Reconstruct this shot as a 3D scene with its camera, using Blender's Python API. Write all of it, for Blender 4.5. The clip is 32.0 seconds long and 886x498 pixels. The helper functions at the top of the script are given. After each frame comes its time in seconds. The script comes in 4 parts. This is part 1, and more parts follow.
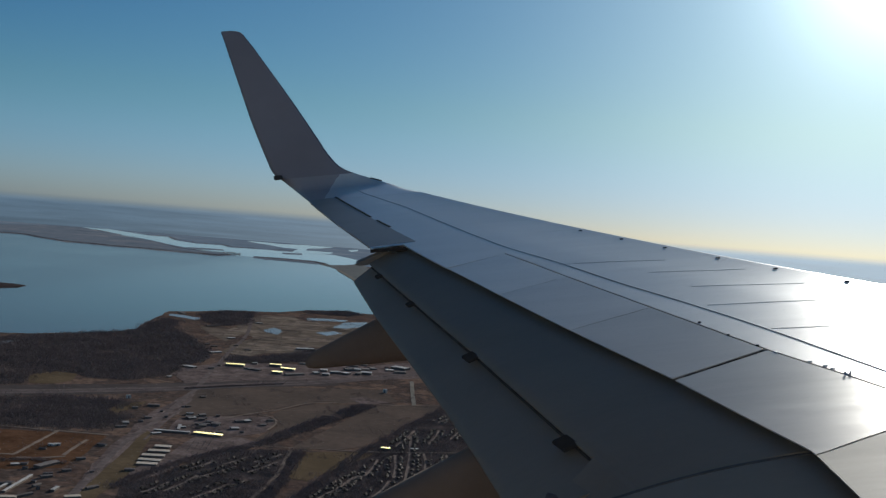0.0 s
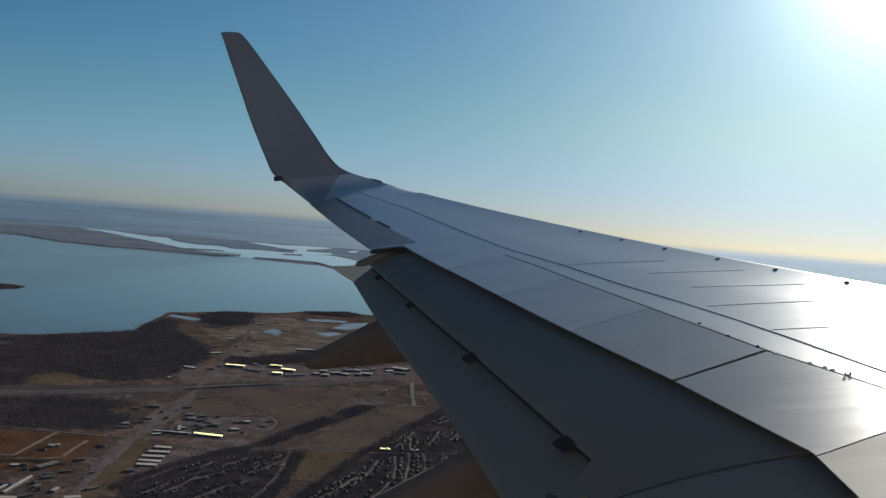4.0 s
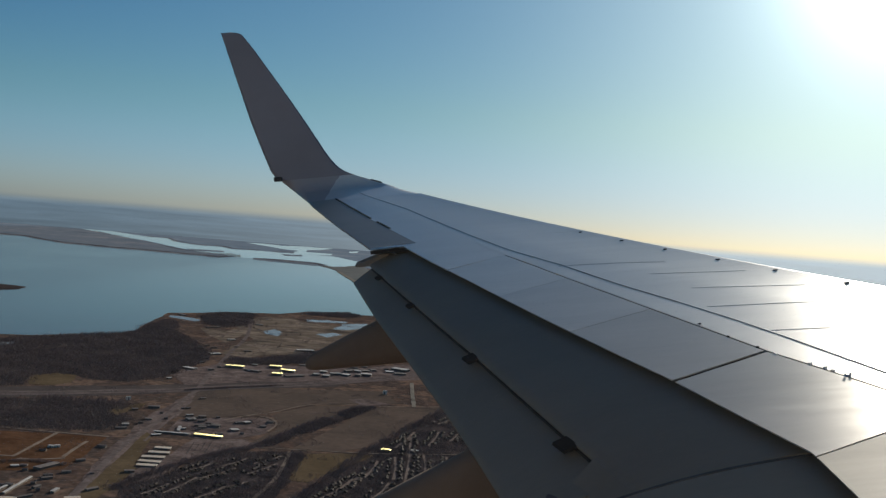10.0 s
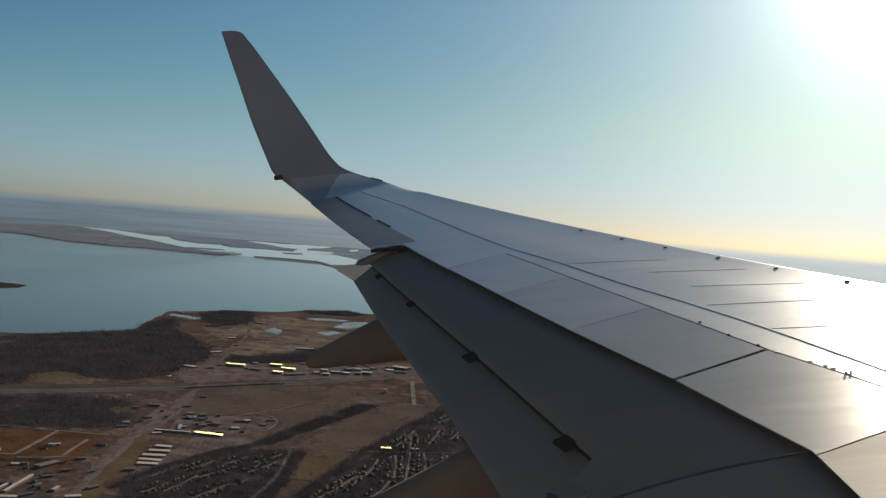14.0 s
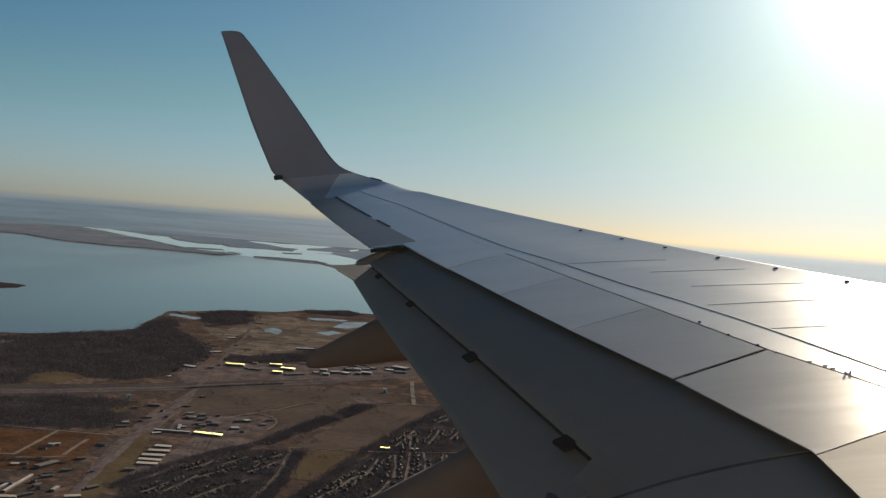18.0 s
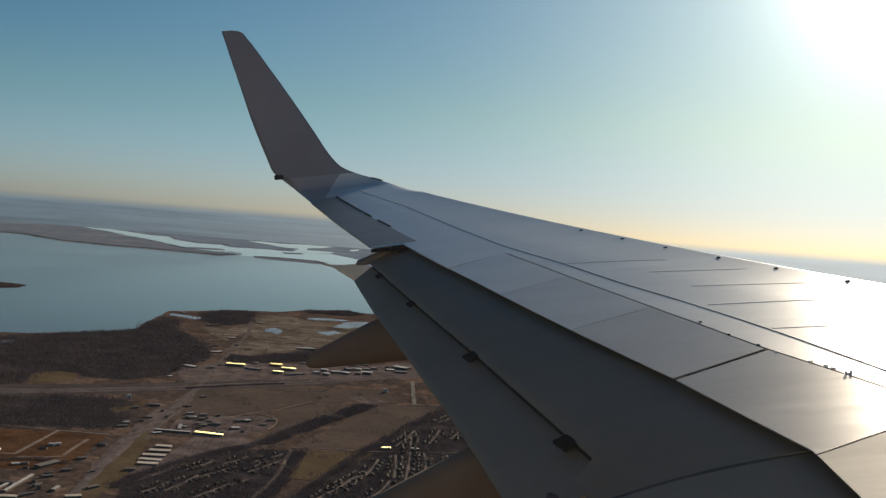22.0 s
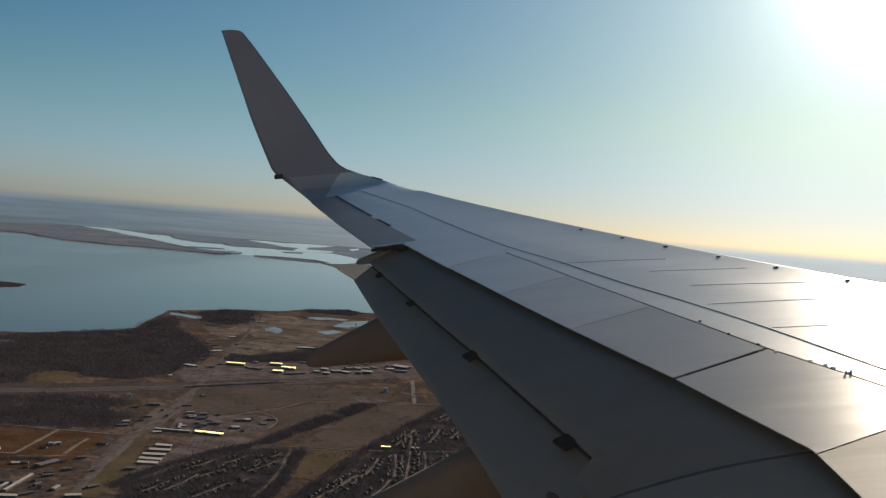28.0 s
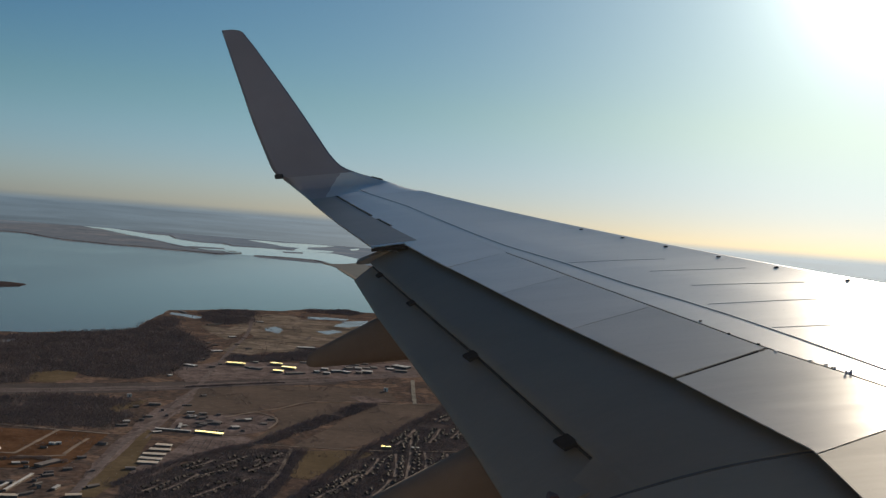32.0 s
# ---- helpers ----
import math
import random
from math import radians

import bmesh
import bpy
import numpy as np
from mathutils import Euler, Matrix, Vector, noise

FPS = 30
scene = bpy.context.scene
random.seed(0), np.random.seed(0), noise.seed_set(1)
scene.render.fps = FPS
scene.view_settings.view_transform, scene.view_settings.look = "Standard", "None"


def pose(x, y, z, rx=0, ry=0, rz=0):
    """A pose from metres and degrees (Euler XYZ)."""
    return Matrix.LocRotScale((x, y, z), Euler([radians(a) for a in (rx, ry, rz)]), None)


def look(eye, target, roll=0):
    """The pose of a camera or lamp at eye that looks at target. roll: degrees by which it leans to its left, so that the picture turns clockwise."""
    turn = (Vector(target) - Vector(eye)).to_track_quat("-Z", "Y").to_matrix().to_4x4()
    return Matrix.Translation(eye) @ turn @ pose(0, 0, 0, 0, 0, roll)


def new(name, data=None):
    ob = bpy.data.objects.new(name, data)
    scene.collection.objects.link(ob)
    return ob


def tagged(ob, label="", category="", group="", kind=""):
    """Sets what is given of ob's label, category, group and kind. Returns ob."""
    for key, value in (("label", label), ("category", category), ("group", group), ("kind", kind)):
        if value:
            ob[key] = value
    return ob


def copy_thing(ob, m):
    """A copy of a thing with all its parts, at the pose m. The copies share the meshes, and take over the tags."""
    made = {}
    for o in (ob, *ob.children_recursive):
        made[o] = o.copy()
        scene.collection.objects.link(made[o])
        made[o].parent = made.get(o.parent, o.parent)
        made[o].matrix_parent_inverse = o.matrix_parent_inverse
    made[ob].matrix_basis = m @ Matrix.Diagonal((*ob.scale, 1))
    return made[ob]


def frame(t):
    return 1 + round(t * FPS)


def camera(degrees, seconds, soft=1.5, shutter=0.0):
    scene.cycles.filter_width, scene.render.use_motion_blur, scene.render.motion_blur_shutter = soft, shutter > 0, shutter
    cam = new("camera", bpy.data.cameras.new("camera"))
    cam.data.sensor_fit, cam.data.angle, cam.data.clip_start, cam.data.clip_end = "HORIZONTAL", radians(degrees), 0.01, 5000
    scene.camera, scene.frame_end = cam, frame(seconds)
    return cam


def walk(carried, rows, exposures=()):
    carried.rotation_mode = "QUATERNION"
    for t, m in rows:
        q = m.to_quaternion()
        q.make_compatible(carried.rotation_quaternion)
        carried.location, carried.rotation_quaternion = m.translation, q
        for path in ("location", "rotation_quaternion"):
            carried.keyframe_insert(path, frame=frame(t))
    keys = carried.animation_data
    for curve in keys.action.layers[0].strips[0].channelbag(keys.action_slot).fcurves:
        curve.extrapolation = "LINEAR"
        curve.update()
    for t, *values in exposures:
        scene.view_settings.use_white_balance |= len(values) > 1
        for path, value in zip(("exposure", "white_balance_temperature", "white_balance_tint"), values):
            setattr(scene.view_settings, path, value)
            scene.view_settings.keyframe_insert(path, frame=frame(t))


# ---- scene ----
# All lengths of the aircraft are in metres in its own frame: x forward, y outboard (port), z up.
ALT = 150.0
cam = camera(47.44, 32.0, 1.4)
SWAY = [(0, 0.7, -1.4), (2.5, 0.8, -1.4), (3.5, 2.1, -1.4), (6, 2.6, -1.4), (7.5, 3.5, -1.4), (9.5, 3.8, -1.4), (11, 2.3, -1.4),
        (12.5, 2.9, -1.3), (13, 3.0, -0.8), (13.5, 1.6, -0.8), (15.5, -0.4, -0.4), (16, 1.2, -0.6), (16.5, 0.1, -1.2), (17.5, 0.9, -1.4),
        (18, 0.3, -1.3), (19, 0.7, -1.2), (20, 1.3, -1.4), (21, 1.3, -0.9), (22, 0.0, -0.3), (23, -0.6, -0.6), (24, -1.4, -0.1),
        (25, 0.0, 0.0), (25.5, 0.0, 0.0), (27.5, -0.7, 0.0), (28, -1.3, -0.4), (29, -0.2, -0.5), (30, -2.1, -0.2), (31, -0.8, -0.3), (32, -1.5, 0.0)]
walk(cam, [(t, pose(0, 0, ALT, 88.604 + 0.0321 * up, -4.484, 0.109 + 0.0321 * side)) for t, up, side in SWAY],
     exposures=[(0, -0.38, 5700, 7), (3.5, -0.35, 5760, 7), (9, -0.22, 6120, 7.5), (13, -0.16, 6520, 9), (16, -0.12, 6950, 10.5), (21, -0.13, 6900, 10.5), (32, -0.15, 6720, 10.5)])

# ---- sky and sun ----
SUN_DIR = Vector((0.3850, 0.8770, 0.2875))
SUN_EL, SUN_AZ = math.asin(SUN_DIR.z), math.atan2(SUN_DIR.x, SUN_DIR.y)
world = bpy.data.worlds.new("sky")
scene.world = world
world.use_nodes = True
wn = world.node_tree.nodes
sky = wn.new("ShaderNodeTexSky")
sky.sky_type, sky.sun_disc = "NISHITA", False
sky.sun_elevation, sky.sun_rotation = SUN_EL, SUN_AZ
sky.altitude, sky.air_density, sky.dust_density, sky.ozone_density = 300, 1.0, 0.5, 3.2
wn["Background"].inputs["Strength"].default_value = 0.06
wl = world.node_tree.links
cool = wn.new("ShaderNodeMix")
cool.data_type, cool.blend_type = "RGBA", "MULTIPLY"
cool.inputs["Factor"].default_value, cool.inputs["B"].default_value = 1.0, (0.80, 1.035, 1.045, 1)
vivid = wn.new("ShaderNodeHueSaturation")
vivid.inputs["Saturation"].default_value = 1.12
wl.new(sky.outputs[0], vivid.inputs["Color"])
wl.new(vivid.outputs["Color"], cool.inputs["A"])
# hazy land fills the sky's lower rim, just under the horizon, in streaks of woods and fields
rim, cut, fade = wn.new("ShaderNodeTexCoord"), wn.new("ShaderNodeSeparateXYZ"), wn.new("ShaderNodeMapRange")
fade.interpolation_type = "SMOOTHSTEP"
fade.inputs["From Min"].default_value, fade.inputs["From Max"].default_value = 0.002, -0.008
depth, tone, squash, streak, grain, land = (wn.new("ShaderNode" + k) for k in ("MapRange", "ValToRGB", "Mapping", "TexNoise", "MapRange", "Mix"))
depth.inputs["From Min"].default_value, depth.inputs["From Max"].default_value = -0.006, -0.034
tone.color_ramp.elements[0].color, tone.color_ramp.elements[1].color = (2.35, 3.35, 4.25, 1), (1.9, 2.6, 3.2, 1)
squash.inputs["Scale"].default_value = (9, 9, 210)
streak.inputs["Scale"].default_value, streak.inputs["Detail"].default_value, streak.inputs["Roughness"].default_value = 1.0, 7, 0.65
grain.inputs["From Min"].default_value, grain.inputs["From Max"].default_value = 0.3, 0.7
grain.inputs["To Min"].default_value, grain.inputs["To Max"].default_value = 0.76, 1.22
land.data_type, land.blend_type, land.inputs["Factor"].default_value = "RGBA", "MULTIPLY", 1.0
haze = wn.new("ShaderNodeMix")
haze.data_type = "RGBA"
wl.new(rim.outputs["Generated"], cut.inputs[0])
wl.new(cut.outputs["Z"], fade.inputs["Value"])
wl.new(fade.outputs["Result"], haze.inputs["Factor"])
wl.new(cut.outputs["Z"], depth.inputs["Value"])
wl.new(depth.outputs["Result"], tone.inputs["Fac"])
wl.new(rim.outputs["Generated"], squash.inputs["Vector"])
wl.new(squash.outputs["Vector"], streak.inputs["Vector"])
wl.new(streak.outputs["Fac"], grain.inputs["Value"])
wl.new(tone.outputs["Color"], land.inputs["A"])
wl.new(grain.outputs["Result"], land.inputs["B"])
wl.new(land.outputs["Result"], haze.inputs["B"])
# bright aureole of the low sun in thin haze
near_sun = wn.new("ShaderNodeVectorMath")
near_sun.operation, near_sun.inputs[1].default_value = "DOT_PRODUCT", SUN_DIR.normalized()
wl.new(rim.outputs["Generated"], near_sun.inputs[0])
# pale haze just over the horizon
low, veil = wn.new("ShaderNodeMapRange"), wn.new("ShaderNodeMix")
low.interpolation_type = "SMOOTHSTEP"
low.inputs["From Min"].default_value, low.inputs["From Max"].default_value = 0.12, 0.0
veil.data_type, veil.blend_type, veil.inputs["B"].default_value = "RGBA", "MULTIPLY", (1.02, 1.01, 1.52, 1)
wl.new(cut.outputs["Z"], low.inputs["Value"])
wl.new(low.outputs["Result"], veil.inputs["Factor"])
wl.new(cool.outputs["Result"], veil.inputs["A"])
# smoke dims the lowest sky towards the sun
toward, smoke, dim = wn.new("ShaderNodeMath"), wn.new("ShaderNodeMath"), wn.new("ShaderNodeMix")
toward.operation, toward.use_clamp, smoke.operation = "POWER", True, "MULTIPLY"
toward.inputs[1].default_value = 8
wl.new(near_sun.outputs["Value"], toward.inputs[0])
wl.new(toward.outputs[0], smoke.inputs[0])
wl.new(low.outputs["Result"], smoke.inputs[1])
dim.data_type, dim.blend_type, dim.inputs["B"].default_value = "RGBA", "MULTIPLY", (0.56, 0.66, 0.86, 1)
wl.new(smoke.outputs[0], dim.inputs["Factor"])
wl.new(veil.outputs["Result"], dim.inputs["A"])
# a thinner, warmer layer of it reaches higher
layer, thin, warm = wn.new("ShaderNodeMapRange"), wn.new("ShaderNodeMath"), wn.new("ShaderNodeMix")
layer.interpolation_type, thin.operation = "SMOOTHSTEP", "MULTIPLY"
layer.inputs["From Min"].default_value, layer.inputs["From Max"].default_value = 0.27, 0.06
warm.data_type, warm.blend_type, warm.inputs["B"].default_value = "RGBA", "MULTIPLY", (0.92, 0.86, 0.86, 1)
wl.new(cut.outputs["Z"], layer.inputs["Value"])
wl.new(layer.outputs["Result"], thin.inputs[0])
wl.new(toward.outputs[0], thin.inputs[1])
wl.new(thin.outputs[0], warm.inputs["Factor"])
wl.new(dim.outputs["Result"], warm.inputs["A"])
# the clear sky deepens away from the sun
away, high, clear, deep = (wn.new("ShaderNode" + k) for k in ("MapRange", "MapRange", "Math", "Mix"))
away.interpolation_type = high.interpolation_type = "SMOOTHSTEP"
away.inputs["From Min"].default_value, away.inputs["From Max"].default_value = 0.9, 0.6
high.inputs["From Min"].default_value, high.inputs["From Max"].default_value = 0.06, 0.3
clear.operation = "MULTIPLY"
deep.data_type, deep.blend_type, deep.inputs["B"].default_value = "RGBA", "MULTIPLY", (0.58, 0.79, 0.95, 1)
wl.new(near_sun.outputs["Value"], away.inputs["Value"])
wl.new(cut.outputs["Z"], high.inputs["Value"])
wl.new(away.outputs["Result"], clear.inputs[0])
wl.new(high.outputs["Result"], clear.inputs[1])
wl.new(clear.outputs[0], deep.inputs["Factor"])
wl.new(warm.outputs["Result"], deep.inputs["A"])
wl.new(deep.outputs["Result"], haze.inputs["A"])
glow = haze.outputs["Result"]
for power, colour in ((220, (24, 24, 22.5, 1)), (30, (4.2, 4.5, 4.2, 1))):
    pw, add = wn.new("ShaderNodeMath"), wn.new("ShaderNodeMix")
    pw.operation, pw.use_clamp = "POWER", True
    pw.inputs[1].default_value = power
    wl.new(near_sun.outputs["Value"], pw.inputs[0])
    add.data_type, add.blend_type, add.inputs["B"].default_value = "RGBA", "ADD", colour
    wl.new(pw.outputs[0], add.inputs["Factor"])
    wl.new(glow, add.inputs["A"])
    glow = add.outputs["Result"]
# the distant haze brightens towards the sun
pw, mask, add = wn.new("ShaderNodeMath"), wn.new("ShaderNodeMath"), wn.new("ShaderNodeMix")
pw.operation, pw.use_clamp, mask.operation = "POWER", True, "MULTIPLY"
pw.inputs[1].default_value = 10
wl.new(near_sun.outputs["Value"], pw.inputs[0])
wl.new(pw.outputs[0], mask.inputs[0])
wl.new(fade.outputs["Result"], mask.inputs[1])
add.data_type, add.blend_type, add.inputs["B"].default_value = "RGBA", "ADD", (11.5, 11.8, 11.4, 1)
wl.new(mask.outputs[0], add.inputs["Factor"])
wl.new(glow, add.inputs["A"])
glow = add.outputs["Result"]
wl.new(glow, wn["Background"].inputs["Color"])
sun = new("sun", bpy.data.lights.new("sun", "SUN"))
sun.data.energy, sun.data.angle, sun.data.color = 5.0, radians(0.53), (1.0, 0.87, 0.70)
sun.matrix_world = look(SUN_DIR * 400, (0, 0, 0))


# ---- materials ----
def nodes_of(name):
    m = bpy.data.materials.new(name)
    m.use_nodes = True
    return m, m.node_tree.nodes, m.node_tree.links, m.node_tree.nodes["Principled BSDF"]


def noise_node(n, l, scale, detail=5, stretch=(1, 1, 1), rough=0.55):
    co, mp, no = n.new("ShaderNodeTexCoord"), n.new("ShaderNodeMapping"), n.new("ShaderNodeTexNoise")
    mp.inputs["Scale"].default_value = stretch
    no.inputs["Scale"].default_value, no.inputs["Detail"].default_value, no.inputs["Roughness"].default_value = scale, detail, rough
    l.new(co.outputs["Object"], mp.inputs["Vector"])
    l.new(mp.outputs["Vector"], no.inputs["Vector"])
    return no.outputs["Fac"]


def ramp_node(n, l, fac, stops):
    r = n.new("ShaderNodeValToRGB")
    while len(r.color_ramp.elements) < len(stops):
        r.color_ramp.elements.new(0.5)
    for e, (at, col) in zip(r.color_ramp.elements, stops):
        e.position, e.color = at, (*col, 1)
    l.new(fac, r.inputs["Fac"])
    return r.outputs["Color"]


def surface(name, stops, scale, rough=0.6, metal=0.0, fine=None, bump=0.0, bump_scale=20, stretch=(1, 1, 1), bump_stretch=None, rough_var=0.0, vary=0.0, spec=0.5, coat=0.0):
    """Colour from a large noise, multiplied by a fine one, with relief."""
    m, n, l, b = nodes_of(name)
    col = ramp_node(n, l, noise_node(n, l, scale, 6, stretch), stops)
    if fine:
        mul = n.new("ShaderNodeMix")
        mul.data_type, mul.blend_type = "RGBA", "MULTIPLY"
        mul.inputs["Factor"].default_value = 1.0
        l.new(col, mul.inputs["A"])
        l.new(ramp_node(n, l, noise_node(n, l, fine[0], 8, stretch, 0.7), [(0.3, (fine[1],) * 3), (0.7, (fine[2],) * 3)]), mul.inputs["B"])
        col = mul.outputs["Result"]
    if vary:
        hs, info, mr = n.new("ShaderNodeHueSaturation"), n.new("ShaderNodeObjectInfo"), n.new("ShaderNodeMapRange")
        mr.inputs["To Min"].default_value, mr.inputs["To Max"].default_value = 1 - vary, 1 + vary
        l.new(info.outputs["Random"], mr.inputs["Value"])
        l.new(mr.outputs["Result"], hs.inputs["Value"])
        l.new(col, hs.inputs["Color"])
        col = hs.outputs["Color"]
    l.new(col, b.inputs["Base Color"])
    b.inputs["Roughness"].default_value, b.inputs["Metallic"].default_value = rough, metal
    b.inputs["Specular IOR Level"].default_value = spec
    b.inputs["Coat Weight"].default_value, b.inputs["Coat Roughness"].default_value = coat, rough + 0.05
    if rough_var:
        rr = n.new("ShaderNodeMapRange")
        rr.inputs["To Min"].default_value, rr.inputs["To Max"].default_value = rough - rough_var, rough + rough_var
        l.new(noise_node(n, l, scale * 2.3, 6, stretch), rr.inputs["Value"])
        l.new(rr.outputs["Result"], b.inputs["Roughness"])
    if bump:
        bp = n.new("ShaderNodeBump")
        bp.inputs["Strength"].default_value, bp.inputs["Distance"].default_value = 1.0, bump
        l.new(noise_node(n, l, bump_scale, 3, bump_stretch or stretch), bp.inputs["Height"])
        l.new(bp.outputs["Normal"], b.inputs["Normal"])
    return m


SKIN = surface("wing_skin_paint", [(0.3, (0.70, 0.62, 0.515)), (0.7, (0.80, 0.71, 0.595))], 0.9, 0.33, 0.0, (9, 0.93, 1.0), 0.011, 1.3, (0.5, 2.2, 1), (0.2, 1.5, 1), 0.02, spec=0.8, coat=0.7)
# spoiler paints step darker inboard, painting in the sheen's falloff along the wing
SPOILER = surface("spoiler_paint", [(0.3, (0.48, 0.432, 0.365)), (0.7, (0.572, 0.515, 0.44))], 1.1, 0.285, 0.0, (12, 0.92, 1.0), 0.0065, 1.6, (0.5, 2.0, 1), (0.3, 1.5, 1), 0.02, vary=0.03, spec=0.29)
MIDDLE = surface("graded_spoiler_paint", [(0.3, (0.53, 0.475, 0.40)), (0.7, (0.63, 0.565, 0.48))], 1.1, 0.295, 0.0, (12, 0.92, 1.0), 0.007, 1.5, (0.5, 2.0, 1), (0.3, 1.5, 1), 0.02, spec=0.42, coat=0.2)
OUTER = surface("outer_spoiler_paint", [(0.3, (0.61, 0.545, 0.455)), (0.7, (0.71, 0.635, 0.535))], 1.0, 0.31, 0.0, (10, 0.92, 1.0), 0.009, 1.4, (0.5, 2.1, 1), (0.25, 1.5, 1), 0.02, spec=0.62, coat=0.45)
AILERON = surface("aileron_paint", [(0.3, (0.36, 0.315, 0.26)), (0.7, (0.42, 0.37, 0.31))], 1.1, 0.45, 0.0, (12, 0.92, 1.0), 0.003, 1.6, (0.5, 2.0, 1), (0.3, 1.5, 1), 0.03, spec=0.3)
# root panels painted darker and matte to keep the sun's glare off them
ROOT_DULL = surface("glare_dulled_root_paint", [(0.3, (0.25, 0.24, 0.20)), (0.7, (0.32, 0.30, 0.25))], 1.1, 0.6, 0.0, (12, 0.9, 1.0), 0.004, 1.6, (0.5, 2.0, 1), (0.3, 1.5, 1), 0.05, spec=0.25)
# flap shade is in this colour: darkened, and warmed against blue skylight
FLAP = surface("shaded_flap_paint", [(0.3, (0.198, 0.147, 0.097)), (0.7, (0.235, 0.177, 0.117))], 0.8, 0.6, 0.0, (14, 0.92, 1.0), 0.001, 6, (0.6, 1.5, 1), None, 0.05)
# the winglet's shaded face, painted darker than the wing skin
WINGLET = surface("shaded_winglet_paint", [(0.3, (0.35, 0.278, 0.252)), (0.7, (0.41, 0.326, 0.296))], 0.7, 0.5, 0.0, (6, 0.94, 1.0))
# tip in a lit and a shaded tone, painting the winglet's shadow
TIP = surface("lit_tip_paint", [(0.3, (0.74, 0.68, 0.60)), (0.7, (0.82, 0.75, 0.66))], 0.7, 0.33, 0.0, (6, 0.94, 1.0), spec=0.8, coat=0.7)
TIP_AFT = surface("shaded_tip_paint", [(0.3, (0.45, 0.37, 0.33)), (0.7, (0.52, 0.425, 0.38))], 0.7, 0.5, 0.0, (6, 0.94, 1.0))
# dark sky mirrored in the rounded edge, painted as a navy strip
LEADING = surface("edge_sky_reflection", [(0.3, (0.085, 0.095, 0.135)), (0.7, (0.12, 0.13, 0.175))], 0.9, 0.4, 0.0, (6, 0.9, 1.0))
# shade and reddish bounce from the ground are put into this colour
FAIRING = surface("bounce_fairing_paint", [(0.3, (0.170, 0.118, 0.082)), (0.7, (0.215, 0.150, 0.105))], 1.2, 0.8, 0.0, (10, 0.9, 1.0), spec=0.2)
SEAL = surface("dark_sealant", [(0.3, (0.03, 0.03, 0.03)), (0.7, (0.06, 0.06, 0.06))], 8, 0.9, spec=0.1)
RUST = surface("dark_primer", [(0.3, (0.05, 0.02, 0.015)), (0.7, (0.09, 0.035, 0.025))], 8, 0.7)
FAINT = surface("grey_sealant", [(0.3, (0.26, 0.25, 0.24)), (0.7, (0.34, 0.33, 0.31))], 8, 0.9, spec=0.1)
RUBBER = surface("brown_grey_sealant", [(0.3, (0.075, 0.068, 0.062)), (0.7, (0.12, 0.11, 0.10))], 8, 0.9, spec=0.1)
DARK = surface("dark_gap", [(0.3, (0.012, 0.012, 0.013)), (0.7, (0.02, 0.02, 0.02))], 8, 0.9, spec=0.1)
METAL = surface("bare_metal", [(0.3, (0.45, 0.45, 0.46)), (0.7, (0.6, 0.6, 0.6))], 5, 0.3, 1.0)
HULL = surface("hull_paint", [(0.3, (0.60, 0.60, 0.61)), (0.7, (0.68, 0.68, 0.69))], 1, 0.4)


# ---- building helpers ----
def part(name, bm, material, parent=None, label="", smooth=False, loc=None):
    me = bpy.data.meshes.new(name)
    bmesh.ops.recalc_face_normals(bm, faces=bm.faces)
    bm.to_mesh(me)
    bm.free()
    if smooth:
        me.shade_smooth()
    me.materials.append(material)
    ob = new(name, me)
    ob.parent = parent
    if loc:
        ob.location = loc
    if label:
        ob["label"] = label
    return ob


def grid_bm(rows, close=False, caps=False):
    """A mesh through rows of points; close joins the last row's points to the first within each row."""
    bm = bmesh.new()
    vs = [[bm.verts.new(p) for p in r] for r in rows]
    k = len(rows[0])
    for a, b in zip(vs[:-1], vs[1:]):
        for i in range(k if close else k - 1):
            j = (i + 1) % k
            bm.faces.new((a[i], a[j], b[j], b[i]))
    if caps:
        for r in ([rows[0]] if caps != "end" else []) + ([rows[-1]] if caps != "start" else []):
            bm.faces.new([bm.verts.new(p) for p in r])
    return bm


def box_bm(bm, x0, x1, y0, y1, z0, z1):
    v = [bm.verts.new((x, y, z)) for z in (z0, z1) for x, y in ((x0, y0), (x1, y0), (x1, y1), (x0, y1))]
    for f in ((0, 1, 2, 3), (4, 5, 6, 7), (0, 1, 5, 4), (1, 2, 6, 5), (2, 3, 7, 6), (3, 0, 4, 7)):
        bm.faces.new([v[i] for i in f])
    return bm


# ---- the airliner ----
PLANE = pose(0, 0, 0, -1.5218, -9.4026, -0.9633)
EYE = Vector((-7.8458, 1.5660, 1.7911))
PLANE = Matrix.Translation(Vector((0, 0, ALT)) - PLANE.to_3x3() @ EYE) @ PLANE
airliner = new("airliner")
airliner.matrix_world = PLANE
tagged(airliner, "grey airliner in climb with extended flaps and a blended winglet", "aircraft")

SWEEP, FLEX = 0.52203, 0.0040296


def rise(y):
    return 0.105 * y + FLEX * y * y


def lead_x(y):
    return -SWEEP * y + 0.05


FIX_Y, FIX_X = (2, 5.54, 6.07, 7.32, 9.16, 10.36, 12.46), (-6.40, -6.38, -6.38, -6.73, -7.35, -7.75, -8.49)
TIP_Y, TIP_X = (12.46, 14.04, 16.0), (-8.83, -9.36, -9.985)
HINGE_Y, HINGE_X = (2, 6.3, 7.09, 7.67, 8.33, 9.42, 10.87, 12.72), (-5.5, -5.55, -5.83, -6.06, -6.28, -6.66, -7.19, -7.91)
